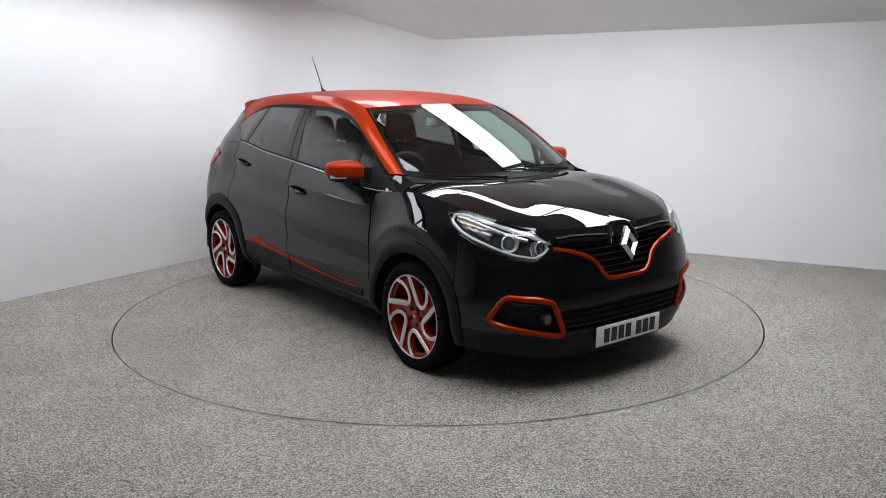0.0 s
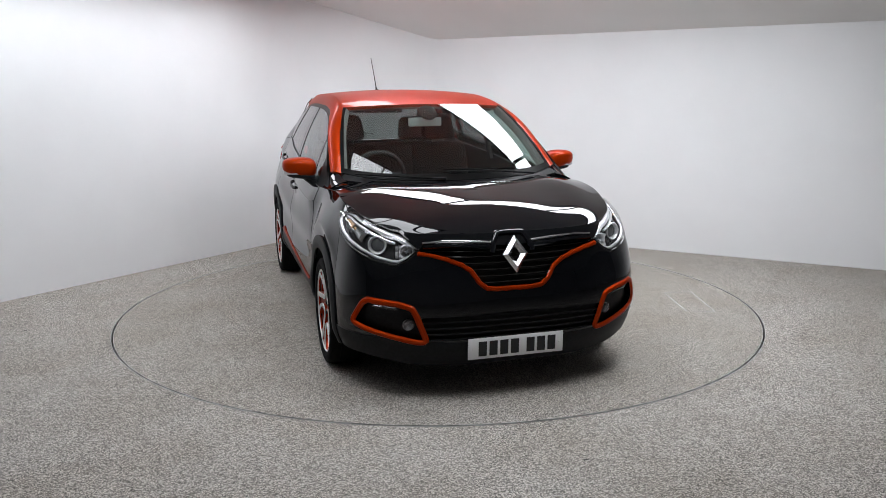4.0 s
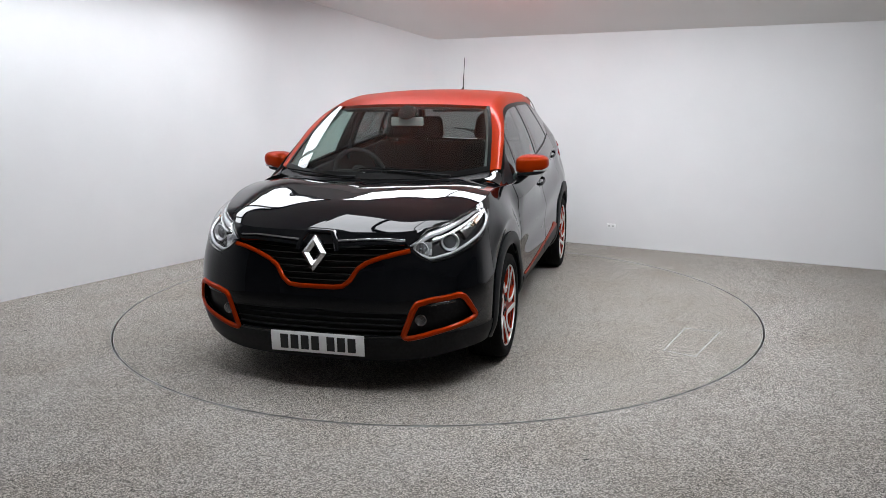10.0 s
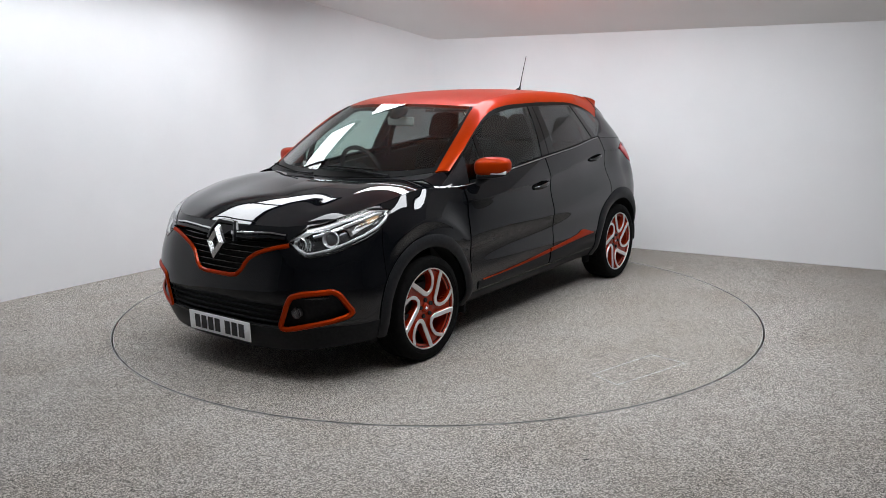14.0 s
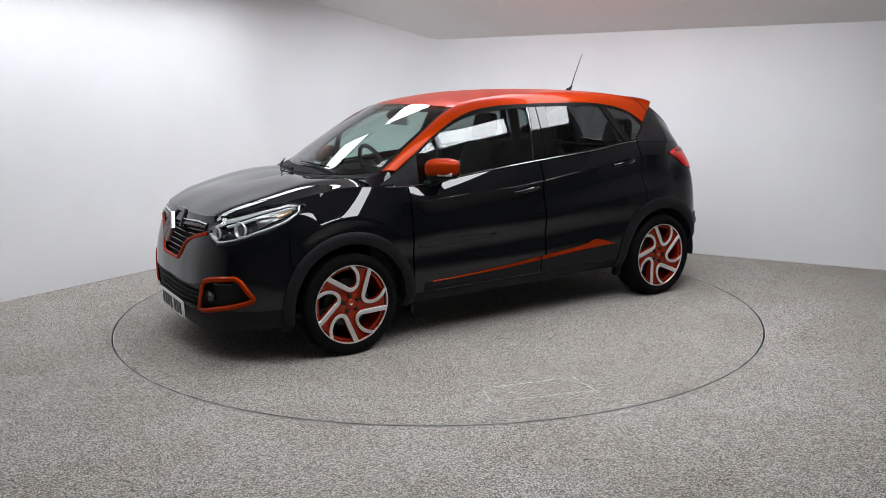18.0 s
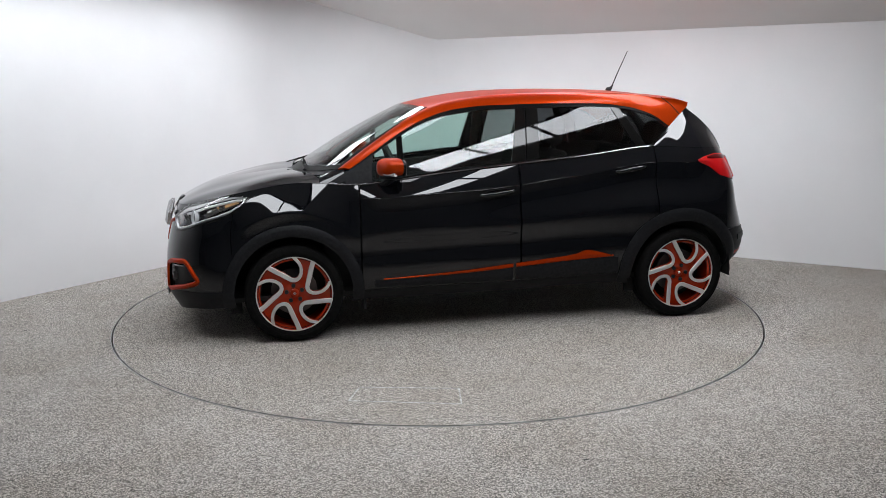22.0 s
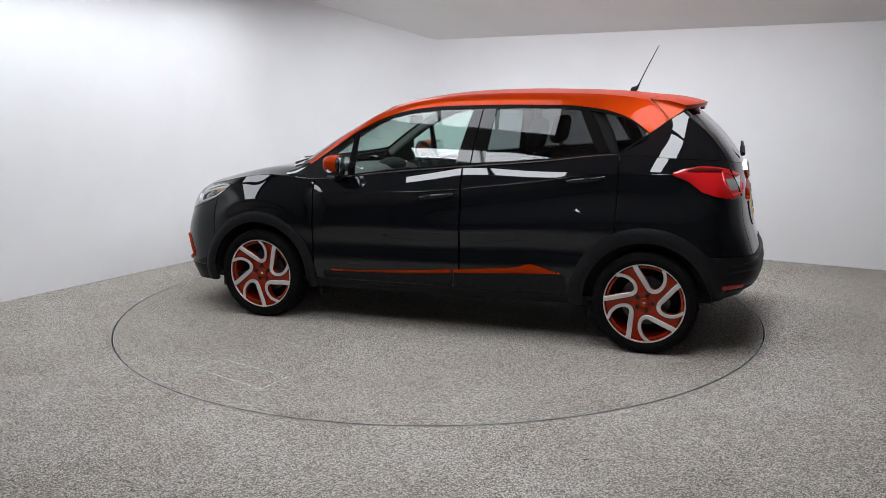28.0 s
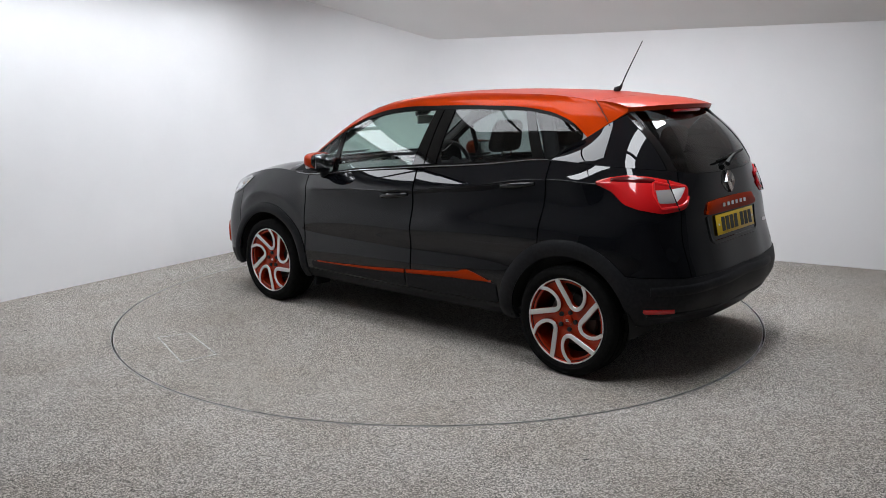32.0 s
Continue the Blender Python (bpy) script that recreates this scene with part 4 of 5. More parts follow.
def wheel_meshes():
    """Tyre, rim and spoke shapes, shared by the four wheels."""
    tyre = lathe([(.232, -.095), (.250, -.104), (.280, -.106), (.298, -.098), (.3055, -.080), (.3075, -.052), (.3035, -.051), (.3035, -.045), (.3078, -.044), (.308, -.006), (.304, -.005), (.304, .005),
                  (.308, .006), (.3078, .044), (.3035, .045), (.3035, .051), (.3075, .052), (.3055, .080), (.299, .097), (.294, .101), (.293, .099), (.282, .1055), (.262, .1055), (.260, .103),
                  (.248, .102), (.239, .096), (.232, .088), (.222, .080), (.222, -.080)], 96)
    lip = lathe([(.2385, .084), (.2385, .094), (.2370, .0975), (.2325, .0975), (.2310, .094), (.2305, .084)], 80)
    barrel = lathe([(.2308, .091), (.2270, .086), (.2220, .070), (.2140, .030), (.2060, -.080), (.2000, -.080), (.2060, .030)], 64)
    # dished face with five openings inside the hooks
    rs = np.linspace(.028, .2265, 26)
    an = np.linspace(0, 2 * math.pi, 181)
    A, R = np.meshgrid(an, rs, indexing="ij")
    X, Z = -R * np.cos(A), R * np.sin(A)
    Y = .058 + 0.022 * ((R - .028) / .2) ** 2 + 0.008 * np.exp(-((R - .06) / .03) ** 2)
    keep = np.ones((len(an) - 1, len(rs) - 1), bool)
    cx, cz = (X[:-1, :-1] + X[1:, 1:]) / 2, (Z[:-1, :-1] + Z[1:, 1:]) / 2
    for i in range(5):
        h = hook_path(72 * i, 40)
        rim_arc = [(-.214 * math.cos(radians(t + 72 * i)), .214 * math.sin(radians(t + 72 * i))) for t in np.linspace(90, 128, 8)]
        pol = [tuple(p) for p in h] + rim_arc
        c = np.mean(np.array(pol), axis=0)
        pol = [tuple(c + (np.array(p) - c) * 0.93) for p in pol]
        keep &= ~inside(pol, cx, cz)
    face = sheet(np.stack([X, Y, Z], -1), 0.035, out=(0, -1, 0), keep=keep)
    return tyre, lip, barrel, face


WHEEL_SHAPES = wheel_meshes()


def wheel(thing, hx, side, phase):
    tyre, lip, barrel, face = WHEEL_SHAPES
    w = new("wheel", None)
    w.parent = thing
    w.matrix_basis = pose(hx, side * 0.760, HUB_Z, 0, 0, 0 if side > 0 else 180) @ pose(0, 0, 0, 0, phase, 0)
    part("tyre", tyre, M_RUBBER, w, "black road tyre with fine tread grooves")
    rim = part("rim", joined(barrel, face), M_RIM, w, "orange painted alloy rim")
    part("rim_lip", lip, M_SILVER, rim, "machined silver rim edge")
    part("brake_disc", lathe([(.02, .015), (.145, .015), (.145, -.012), (.02, -.012)], 40), M_BRAKE, w, "grey steel brake disc")
    part("caliper", shaped(box(-.05, .05, -.03, .04, .07, .155, 0.012), lambda x, y, z: (x, y, z - 0.25 * x * x)), M_DARK, w)
    part("drum", lathe([(.001, -.04), (.20, -.04), (.20, -.07), (.001, -.07)], 40), M_DARK, w)
    for i in range(5):
        n = 34
        s = np.linspace(0, 1, n)
        width = 0.030 - 0.009 * np.clip((s - 0.35) / 0.3, 0, 1)
        path = hook_path(72 * i, n)
        rr = np.linalg.norm(path, axis=1)
        face_y = .0972 - 0.10 * (.2335 - rr)
        spoke = part("spoke", ribbon(path, width, face_y, .0045), M_SILVER, w, "machined silver hooked spoke")
        part("spoke_core", ribbon(path, width * 0.985, face_y - 0.0042, .026), M_RIM, spoke, "orange painted spoke flank")
    hub = lathe([(.001, .0745), (.018, .0745), (.024, .073), (.028, .069), (.029, .055), (.001, .055)], 32)
    cap = part("hub_cap", hub, M_RIM, w, "orange hub cap")
    part("emblem", diamond(0.0115, 0.0095, 0.004, 0.003), M_SILVER, cap, "small silver diamond emblem").matrix_basis = pose(0, .0755, 0)
    for i in range(5):
        a = radians(72 * i + 12)
        nut = lathe([(.001, .0735), (.0115, .0735), (.0125, .072), (.0130, .062), (.001, .062)], 14)
        part("wheel_nut", [(p[0] + .050 * math.cos(a), p[1], p[2] + .050 * math.sin(a)) for p in nut[0]] and ([(p[0] + .050 * math.cos(a), p[1] + .004, p[2] + .050 * math.sin(a)) for p in nut[0]], nut[1]), M_DARK, w, "dark wheel nut")
    return w


def diamond(hw, hh, rib, rise):
    """An upright lozenge ring with folded facets, facing +y."""
    o = [(0, hh), (hw, 0), (0, -hh), (-hw, 0)]
    k = 0.40
    vs = [(x, 0.0, z) for x, z in o] + [(x * (1 + k) / 2, rise, z * (1 + k) / 2) for x, z in o] + [(x * k, 0.0, z * k) for x, z in o]
    vs += [(x, -rib, z) for x, z in o] + [(x * k, -rib, z * k) for x, z in o]
    fs = []
    for i in range(4):
        j = (i + 1) % 4
        fs += [(i, j, 4 + j, 4 + i), (4 + i, 4 + j, 8 + j, 8 + i), (12 + i, 12 + j, j, i), (8 + i, 8 + j, 16 + j, 16 + i)]
    return vs, fs


def facing(x, y, z, direction, tilt=0):
    """Pose that turns a shape facing +y to face forwards (0) or backwards (180), leaning back by tilt."""
    return pose(x, y, z, 0, 0, -90 if direction == 0 else 90) @ pose(0, 0, 0, tilt, 0, 0)


def number_plate(name, parent, m, material, label):
    """A plate facing +y with its characters as plain bars."""
    pl = part(name, shaped(box(-.26, .26, -.004, .002, -.0555, .0555, 0.0035), lambda x, y, z: (x, y + 0.012 * (1 - (x / .26) ** 2) * 0.3, z)), material, parent, label)
    pl.matrix_basis = m
    x = .205
    for i in range(7):
        if i == 4:
            x -= .028
        bar = part("bar", box(x - .044, x, .0045, .0062, -.0385, .0385, 0.0008), M_INK, pl, "dark printed character bar", smooth=False)
        x -= .058
    for sx in (-.235, .235):
        part("screw", moved(lathe([(.001, .0075), (.004, .0072), (.006, .004), (.006, .002)], 12), pose(sx, 0, 0)), M_PLATE_W, pl)
    return pl


def details(thing, head_top, head_low, head, grille, fog, tail_poly):
    # headlights
    for side in (1, -1):
        f = (lambda q: q) if side > 0 else mirrored
        lamp = part("headlight", f(on_skin(head_top, head_low, 44, 12, lift=-0.050, thick=0.004)), M_BEZEL, thing, "clear headlight with chrome reflectors")
        lens = part("lens", f(on_skin(head_top, head_low, 44, 12, lift=0.002, thick=0.0, crown=0.006)), M_LENS, lamp, "clear polycarbonate lens")
        lens.visible_shadow = False
        ht, hl = poly(head_top, 60), poly(head_low, 60)

        def mixl(a, b, s0, s1, n=40):
            """A line inside the lamp: a, b share of the way from top to bottom edge at its ends."""
            k = np.linspace(s0, s1, n)
            i = np.clip((k * 59).astype(int), 0, 59)
            w = np.linspace(a, b, n)[:, None]
            return ht[i] * (1 - w) + hl[i] * w
        top_a, top_b = mixl(0.04, 0.06, 0.03, 0.97), mixl(0.34, 0.15, 0.05, 0.97)
        part("daylight_strip", f(on_skin(top_a, top_b, 40, 5, lift=-0.014, thick=0.004, crown=0.008)), M_LAMP, lamp, "bright chrome upper strip")
        part("lower_strip", f(band_on_skin(np.concatenate([mixl(0.91, 0.90, 0.08, 0.93), mixl(0.90, 0.30, 0.93, 0.955, 6)[1:]]), 0.016, 60, lift=-0.012, height=0.009)), M_LAMP, lamp, "thin chrome lower strip")
        part("divider", f(band_on_skin(mixl(0.40, 0.27, 0.30, 0.92), 0.017, 40, lift=-0.026, height=0.012)), M_LAMP, lamp, "chrome blade under the upper strip")
        part("side_marker", f(on_skin(mixl(0.36, 0.32, 0.76, 0.87), mixl(0.62, 0.52, 0.76, 0.87), 10, 4, lift=-0.026, thick=0.004)), M_AMBER2, lamp, "pale amber side marker")
        uv = mixl(0.60, 0.60, 0.42, 0.43, 2)[0]
        c, nn = skin(uv[0], uv[1]), skin_normal(uv[0], uv[1])
        look_out = Matrix.Translation(c - nn * 0.040) @ Vector((0.92, 0.36, 0.05)).to_track_quat("Y", "Z").to_matrix().to_4x4()
        part("projector_ring", f(moved(lathe([(.036, .0), (.046, .012), (.048, .020), (.045, .024), (.037, .016), (.034, .0)], 32), look_out)), M_LAMP, lamp, "chrome projector ring")
        part("projector_lens", f(moved(shaped(ball((0, 0, 0), (.036, .020, .036), 20, 12), lambda x, y, z: (x, y, z)), look_out)), M_BULB, lamp, "dark glass projector lens")
        uv = mixl(0.52, 0.52, 0.17, 0.18, 2)[0]
        c, nn = skin(uv[0], uv[1]), skin_normal(uv[0], uv[1])
        look_out = Matrix.Translation(c - nn * 0.045) @ Vector((0.97, 0.2, 0.05)).to_track_quat("Y", "Z").to_matrix().to_4x4()
        bowl = []
        for i in range(7):
            a, b = -0.056 + i * 0.0165, -0.056 + (i + 1) * 0.0165 - 0.0015
            hgt = 0.043 - 0.4 * abs((a + b) / 2) * 0.6
            bowl.append(([(a, 0.004, -hgt), (b, -0.004, -hgt), (b, -0.018, 0), (a, -0.012, 0), (b, 0.0, hgt), (a, 0.008, hgt)], [(0, 1, 2, 3), (3, 2, 4, 5)]))
        part("reflector", f(moved(joined(*bowl), look_out @ pose(0, 0.016, 0))), M_LAMP, lamp, "faceted chrome reflector")
        part("beam_ring", f(moved(lathe([(.030, .0), (.038, .010), (.040, .018), (.037, .021), (.031, .013), (.028, .0)], 28), look_out @ pose(0, 0.012, 0))), M_LAMP, lamp, "chrome main beam ring")
        part("beam_bulb", f(moved(ball((0, 0, 0), (.010, .016, .010), 14, 8), look_out @ pose(0, 0.016, 0))), M_BULB, lamp, "dark glass main beam bulb")
        uv = mixl(0.55, 0.55, 0.70, 0.71, 2)[0]
        c, nn = skin(uv[0], uv[1]), skin_normal(uv[0], uv[1])
        part("indicator", f(on_skin(mixl(0.36, 0.34, 0.56, 0.86), mixl(0.80, 0.62, 0.58, 0.86), 20, 5, lift=-0.034, thick=0.004)), M_SMOKE, lamp, "grey chrome indicator bowl")
        part("bulb", f(ball(tuple(c - nn * 0.02), (.008, .007, .007), 12, 8)), M_AMBER2, lamp, "pale amber bulb")
        part("surround", f(band_on_skin([tuple(p) for p in np.concatenate([ht, hl[::-1]])], 0.012, 120, lift=-0.001, height=0.004, closed=True)), M_GLOSS, lamp, "black lamp surround")

    # tail lights
    tl = np.array([tuple(p) for p in near_uv(TAIL_3D)])
    up = poly(np.concatenate([tl[:6]]), 40)
    dn = poly(np.concatenate([tl[:1], tl[:6:-1], tl[6:7]]), 40)
    for side in (1, -1):
        f = (lambda q: q) if side > 0 else mirrored

        def inlay(s0, s1, a0, a1, n=14):
            """A line inside the lamp from s0 to s1 of its length, a0 to a1 of its height."""
            k = np.linspace(s0, s1, n) * 39
            i = np.clip(k.astype(int), 0, 38)
            q = (k - i)[:, None]
            w = np.linspace(a0, a1, n)[:, None]
            return (up[i] * (1 - q) + up[i + 1] * q) * (1 - w) + (dn[i] * (1 - q) + dn[i + 1] * q) * w
        lamp = part("tail_light", f(on_skin(inlay(.035, 1, 0, 0, 40), inlay(.035, 1, 1, 1, 40), 40, 12, lift=0.005, thick=0.02, crown=0.007)), M_RED, thing, "glossy red tail light with a clear inset")
        part("upper_lens", f(on_skin(inlay(.17, .62, .05, .05), inlay(.17, .62, .30, .16), 24, 4, lift=0.009, thick=0.004, crown=0.004)), M_RED_DARK, lamp, "dark red upper lens")
        part("reverse_light", f(on_skin(inlay(.60, .775, .36, .30), inlay(.60, .775, .70, .72), 14, 5, lift=0.0125, thick=0.004, crown=0.003)), M_AMBER, lamp, "grey clear inset")
        part("reverse_light", f(on_skin(inlay(.785, .95, .30, .20), inlay(.785, .95, .70, .34), 14, 5, lift=0.0125, thick=0.004, crown=0.003)), M_REVERSE, lamp, "white clear wedge")
        ring = np.concatenate([inlay(.97, .60, .20, .14), inlay(.60, .56, .14, .50, 6)[1:], inlay(.56, .62, .50, .86, 6)[1:], inlay(.62, .95, .86, .84)[1:]])
        part("light_ring", f(band_on_skin([tuple(p) for p in ring], 0.016, 50, lift=0.010, height=0.005)), M_RED_RING, lamp, "bright red light ring")
        gap = inlay(.78, .78, .02, .98, 8)
        part("lamp_gap", f(band_on_skin([tuple(p) for p in gap], 0.005, 16, lift=0.011, height=0.006)), M_DARK, lamp, "dark joint")
        a = near_uv([(-1.83, .66, .437), (-1.77, .73, .437), (-1.70, .785, .437)])
        b = near_uv([(-1.83, .66, .412), (-1.77, .73, .412), (-1.70, .785, .412)])
        refl = part("reflector", f(on_skin(a, b, 12, 4, lift=0.010, thick=0.012, crown=0.002)), M_RED, thing, "red rear reflector")
        c = near_uv([(-1.83, .66, .405), (-1.77, .73, .405), (-1.70, .785, .405)])
        d = near_uv([(-1.82, .66, .372), (-1.77, .73, .378), (-1.70, .785, .390)])
        part("fog_insert", f(on_skin(c, d, 12, 4, lift=0.009, thick=0.012, crown=0.003)), M_SMOKE, refl, "clear rear fog insert")

    # grille
    back = panel(0, 2.1, 2.9, 6.0, step=0.03, lift=-0.034, thick=0.004)
    part("grille_backing", joined(back, mirrored(back)), M_DARK, thing)
    left = [tuple(p) for p in grille]
    right = [(-a, b) for a, b in left[::-1]]
    part("grille_trim", band_on_skin(right[:-1] + left, 0.025, 110, lift=0.0, height=0.010), M_ORANGE, thing, "orange grille surround")
    gy = np.array(GRILLE_LINE)
    for z in (.598, .630, .662, .694, .726, .754):
        y = float(np.interp(z + 0.008, gy[2:, 1], gy[2:, 0])) - 0.008
        ys = np.linspace(-y, y, 24)
        uv = front_uv([(abs(a), z + 0.010 * (abs(a) / 0.45) ** 2) for a in ys])
        uv[:, 0] *= np.where(ys < 0, -1, 1)
        part("grille_slat", band_on_skin([tuple(p) for p in uv], 0.012, 36, lift=-0.022, height=0.012), M_GLOSS, thing, "gloss black grille slat")
    for side in (1, -1):
        f = (lambda q: q) if side > 0 else mirrored
        line = front_uv([(.085, .768), (.15, .774), (.25, .781), (.36, .786), (.455, .784)])
        part("grille_bar", f(band_on_skin([tuple(p) for p in line], 0.030, 40, lift=-0.004, height=0.014)), M_PAINT, thing, "gloss black bar beside the badge")
        part("chrome_strip", f(band_on_skin([tuple(p) for p in front_uv([(.098, .789), (.15, .794), (.25, .801), (.36, .806), (.455, .800)])], 0.015, 40, lift=0.002, height=0.007)), M_CHROME, thing, "thin chrome grille strip")
    # badge with its black collar
    part("badge", diamond(.067, .095, .02, .017), M_BADGE, thing, "chrome diamond-shaped badge").matrix_basis = facing(2.118, 0, .738, 0, 14)
    collar = [(.108, .742), (.098, .790), (.070, .832), (.036, .850)]
    cu = front_uv(collar)
    pts = [(a, b) for a, b in cu] + [(-a, b) for a, b in cu[::-1]]
    part("badge_collar", band_on_skin(pts, 0.034, 60, lift=0.000, height=0.014, m=7), M_PAINT, thing, "gloss black badge collar")
    # lower mouth
    for z in (.318, .345, .375, .405, .432):
        w = float(np.interp(z, [.31, .44], [.447, .486]))
        ys = np.linspace(-w, w, 24)
        uv = front_uv([(abs(a), z) for a in ys])
        uv[:, 0] *= np.where(ys < 0, -1, 1)
        part("mouth_slat", band_on_skin([tuple(p) for p in uv], 0.011, 36, lift=-0.016, height=0.014), M_PLASTIC, thing, "black air intake slat")
    # fog bays
    fg = [tuple(p) for p in fog]
    for side in (1, -1):
        f = (lambda q: q) if side > 0 else mirrored
        bez = part("fog_bezel", f(band_on_skin(rounded(fg), 0.032, 90, closed=True, height=0.011)), M_ORANGE, thing, "orange fog light bezel")
        bay_t = poly(fg[1:5], 20)
        bay_b = poly([fg[0], fg[6]], 20)
        part("bay", f(on_skin(bay_t, bay_b, 20, 6, lift=-0.034, thick=0.004)), M_PLASTIC, bez, "black fog bay")
        uv = front_uv([(.540, .398)])[0]
        c = skin(uv[0], uv[1])
        at = Matrix.Translation((c[0] - 0.03, c[1], c[2])) @ Vector((0.98, 0.15, 0.0)).to_track_quat("Y", "Z").to_matrix().to_4x4()
        fl = part("fog_light", f(moved(lathe([(.001, .000), (.014, .002), (.022, .008), (.025, .012), (.028, .014), (.031, .010), (.031, -.01)], 28), at)), M_FOG, bez, "round clear fog light")
        part("glass", f(moved(lathe([(.001, .020), (.016, .019), (.026, .016), (.031, .012)], 24), at)), M_LENS, fl).visible_shadow = False
        strip = front_uv([(.60, .478), (.66, .484), (.715, .488)])
        part("daytime_strip", f(band_on_skin([tuple(p) for p in strip], 0.016, 20, lift=-0.02, height=0.008)), M_SMOKE, bez, "clear daytime light strip")
    # plates
    number_plate("front_plate", thing, facing(2.130, .004, .264, 0, -2), M_PLATE_W, "white number plate with dark bars")
    number_plate("rear_plate", thing, facing(-1.872, -.005, .816, 180, 12), M_PLATE_Y, "yellow number plate with dark bars")
    # pressed recess round the rear plate and ridges of the rear bumper
    edge = [(-.335, .868), (-.318, .745), (-.29, .728), (.29, .728), (.318, .745), (.335, .868)]
    part("plate_recess", band_on_skin([tuple(p) for p in rear_sym(edge)], 0.026, 70, lift=-0.001, height=0.006, m=7), M_PAINT, thing, "pressed edge round the plate recess")
    for v0, w, h in ((2.45, 0.055, 0.009), (0.95, 0.040, 0.010)):
        us = np.linspace(13.4, 18.6, 50)
        part("bumper_ridge", band_on_skin([(u, v0 - 0.25 * abs(u - 16) / 2.6) for u in us], w, 90, lift=0.003, height=h, m=7), M_PLASTIC, thing, "soft ridge across the rear bumper")
    # orange handle strip over the rear plate
    t = rear_sym([(-.325, .915), (-.30, .945), (-.20, .952), (0, .955), (.20, .952), (.30, .945), (.325, .915)])
    b = rear_sym([(-.335, .880), (-.30, .878), (-.20, .878), (0, .878), (.20, .878), (.30, .878), (.335, .880)])
    strip = part("plate_strip", on_skin(t, b, 40, 5, lift=0.010, thick=0.02, crown=0.006), M_ORANGE, thing, "orange strip over the rear plate")
    for i in range(6):
        y = .150 - i * 0.058
        p = skin(*rear_sym([(y, .918)])[0])
        lt = part("letter_bar", box(-.017, .017, 0, .004, -.011, .011, .002), M_CHROME, strip, "raised chrome character shape")
        lt.matrix_basis = facing(p[0] - 0.017, p[1], p[2], 180, 8)
    part("tail_badge", diamond(.046, .062, .016, .012), M_CHROME, thing, "chrome diamond-shaped tail badge").matrix_basis = facing(-1.832, 0, 1.035, 180, 8)
    part("model_tag", box(-.028, .028, 0, .004, -.010, .010, .002), M_CHROME, thing, "small chrome tag").matrix_basis = facing(-1.878, -.42, .775, 180, 10)
    # arch trims
    for hx, ro in ((HUB_F, .436), (HUB_R, .452)):
        an = np.linspace(radians(-16), radians(196), 70)
        o = side_uv([(hx + ro * math.cos(a), HUB_Z + ro * math.sin(a)) for a in an])
        i = side_uv([(hx + (ARCH_IN - .004) * math.cos(a), HUB_Z + (ARCH_IN - .004) * math.sin(a)) for a in an])
        both("arch_trim", on_skin(o, i, 70, 7, lift=0.007, thick=0.03, crown=0.009), M_PLASTIC, thing, "matt black wheel arch trim")
        liner = lathe([(ARCH_IN + .01, 0.0), (ARCH_IN + .01, .30)], 40, "y", radians(-6), radians(186))
        back = lathe([(.02, 0.0), (ARCH_IN + .012, 0.0), (ARCH_IN + .012, 0.006), (.02, 0.006)], 40, "y", 0.0, math.pi)
        both("arch_liner", moved(joined(liner, back), pose(hx, .54, HUB_Z)), M_DARK, thing)
    # door trims and cladding
    topl = [(.743, .377), (.45, .391), (.2, .407), (-.105, .436)]
    botl = [(.743, .371), (.45, .379), (.2, .390), (-.105, .411)]
    both("door_trim", on_skin(side_uv(topl), side_uv(botl), 40, 4, lift=0.006, thick=0.012, crown=0.003), M_ORANGE, thing, "orange front door trim strip")
    topl = [(-.125, .438), (-.30, .453), (-.45, .468), (-.54, .480), (-.585, .497), (-.623, .503), (-.67, .494), (-.80, .457)]
    botl = [(-.125, .413), (-.30, .425), (-.45, .436), (-.54, .441), (-.585, .443), (-.623, .445), (-.67, .447), (-.80, .453)]
    both("door_trim", on_skin(side_uv(topl), side_uv(botl), 50, 4, lift=0.006, thick=0.012, crown=0.003), M_ORANGE, thing, "orange rear door trim strip")
    t = side_uv([(.80, .372), (.2, .388), (-.105, .408)])
    b = side_uv([(.80, .322), (.2, .322), (-.105, .325)])
    both("door_cladding", on_skin(t, b, 40, 4, lift=0.004, thick=0.01, crown=0.004), M_PLASTIC, thing, "matt black lower door cladding")
    t = side_uv([(-.125, .410), (-.45, .432), (-.62, .442), (-.80, .450), (-.835, .445)])
    b = side_uv([(-.125, .325), (-.45, .328), (-.62, .332), (-.80, .335), (-.845, .338)])
    both("door_cladding", on_skin(t, b, 40, 4, lift=0.004, thick=0.01, crown=0.004), M_PLASTIC, thing, "matt black lower door cladding")
    # sharp edge along the flank
    for u0, u1 in ((7.03, 8.97), (9.04, 10.96), (11.04, 12.3)):
        line = crease_line(u0, u1)
        w = 0.010 * np.sin(np.pi * np.linspace(0.03, 0.97, 60)) ** 0.35
        both("flank_crease", band_on_skin(line, w, 60, lift=-0.0012, height=0.0030, m=9), M_PAINT, thing, "sharp crease line on the flank")
    # door handles
    for x0, x1, z0, z1 in ((.105, -.112, .884, .908), (-.825, -1.042, 1.008, 1.034)):
        xs = np.linspace(x0 - 0.012, x1 + 0.03, 16)
        zz = np.interp(xs, [x1, x0], [z1, z0])
        hgt = 0.030 * np.sqrt(np.clip(1 - ((xs - xs.mean()) / (0.5 * (xs[0] - xs[-1]) + 0.004)) ** 2, 0.02, 1))
        cup_t, cup_b = side_uv(list(zip(xs, zz + hgt * 1.0))), side_uv(list(zip(xs, zz - hgt * 0.85)))
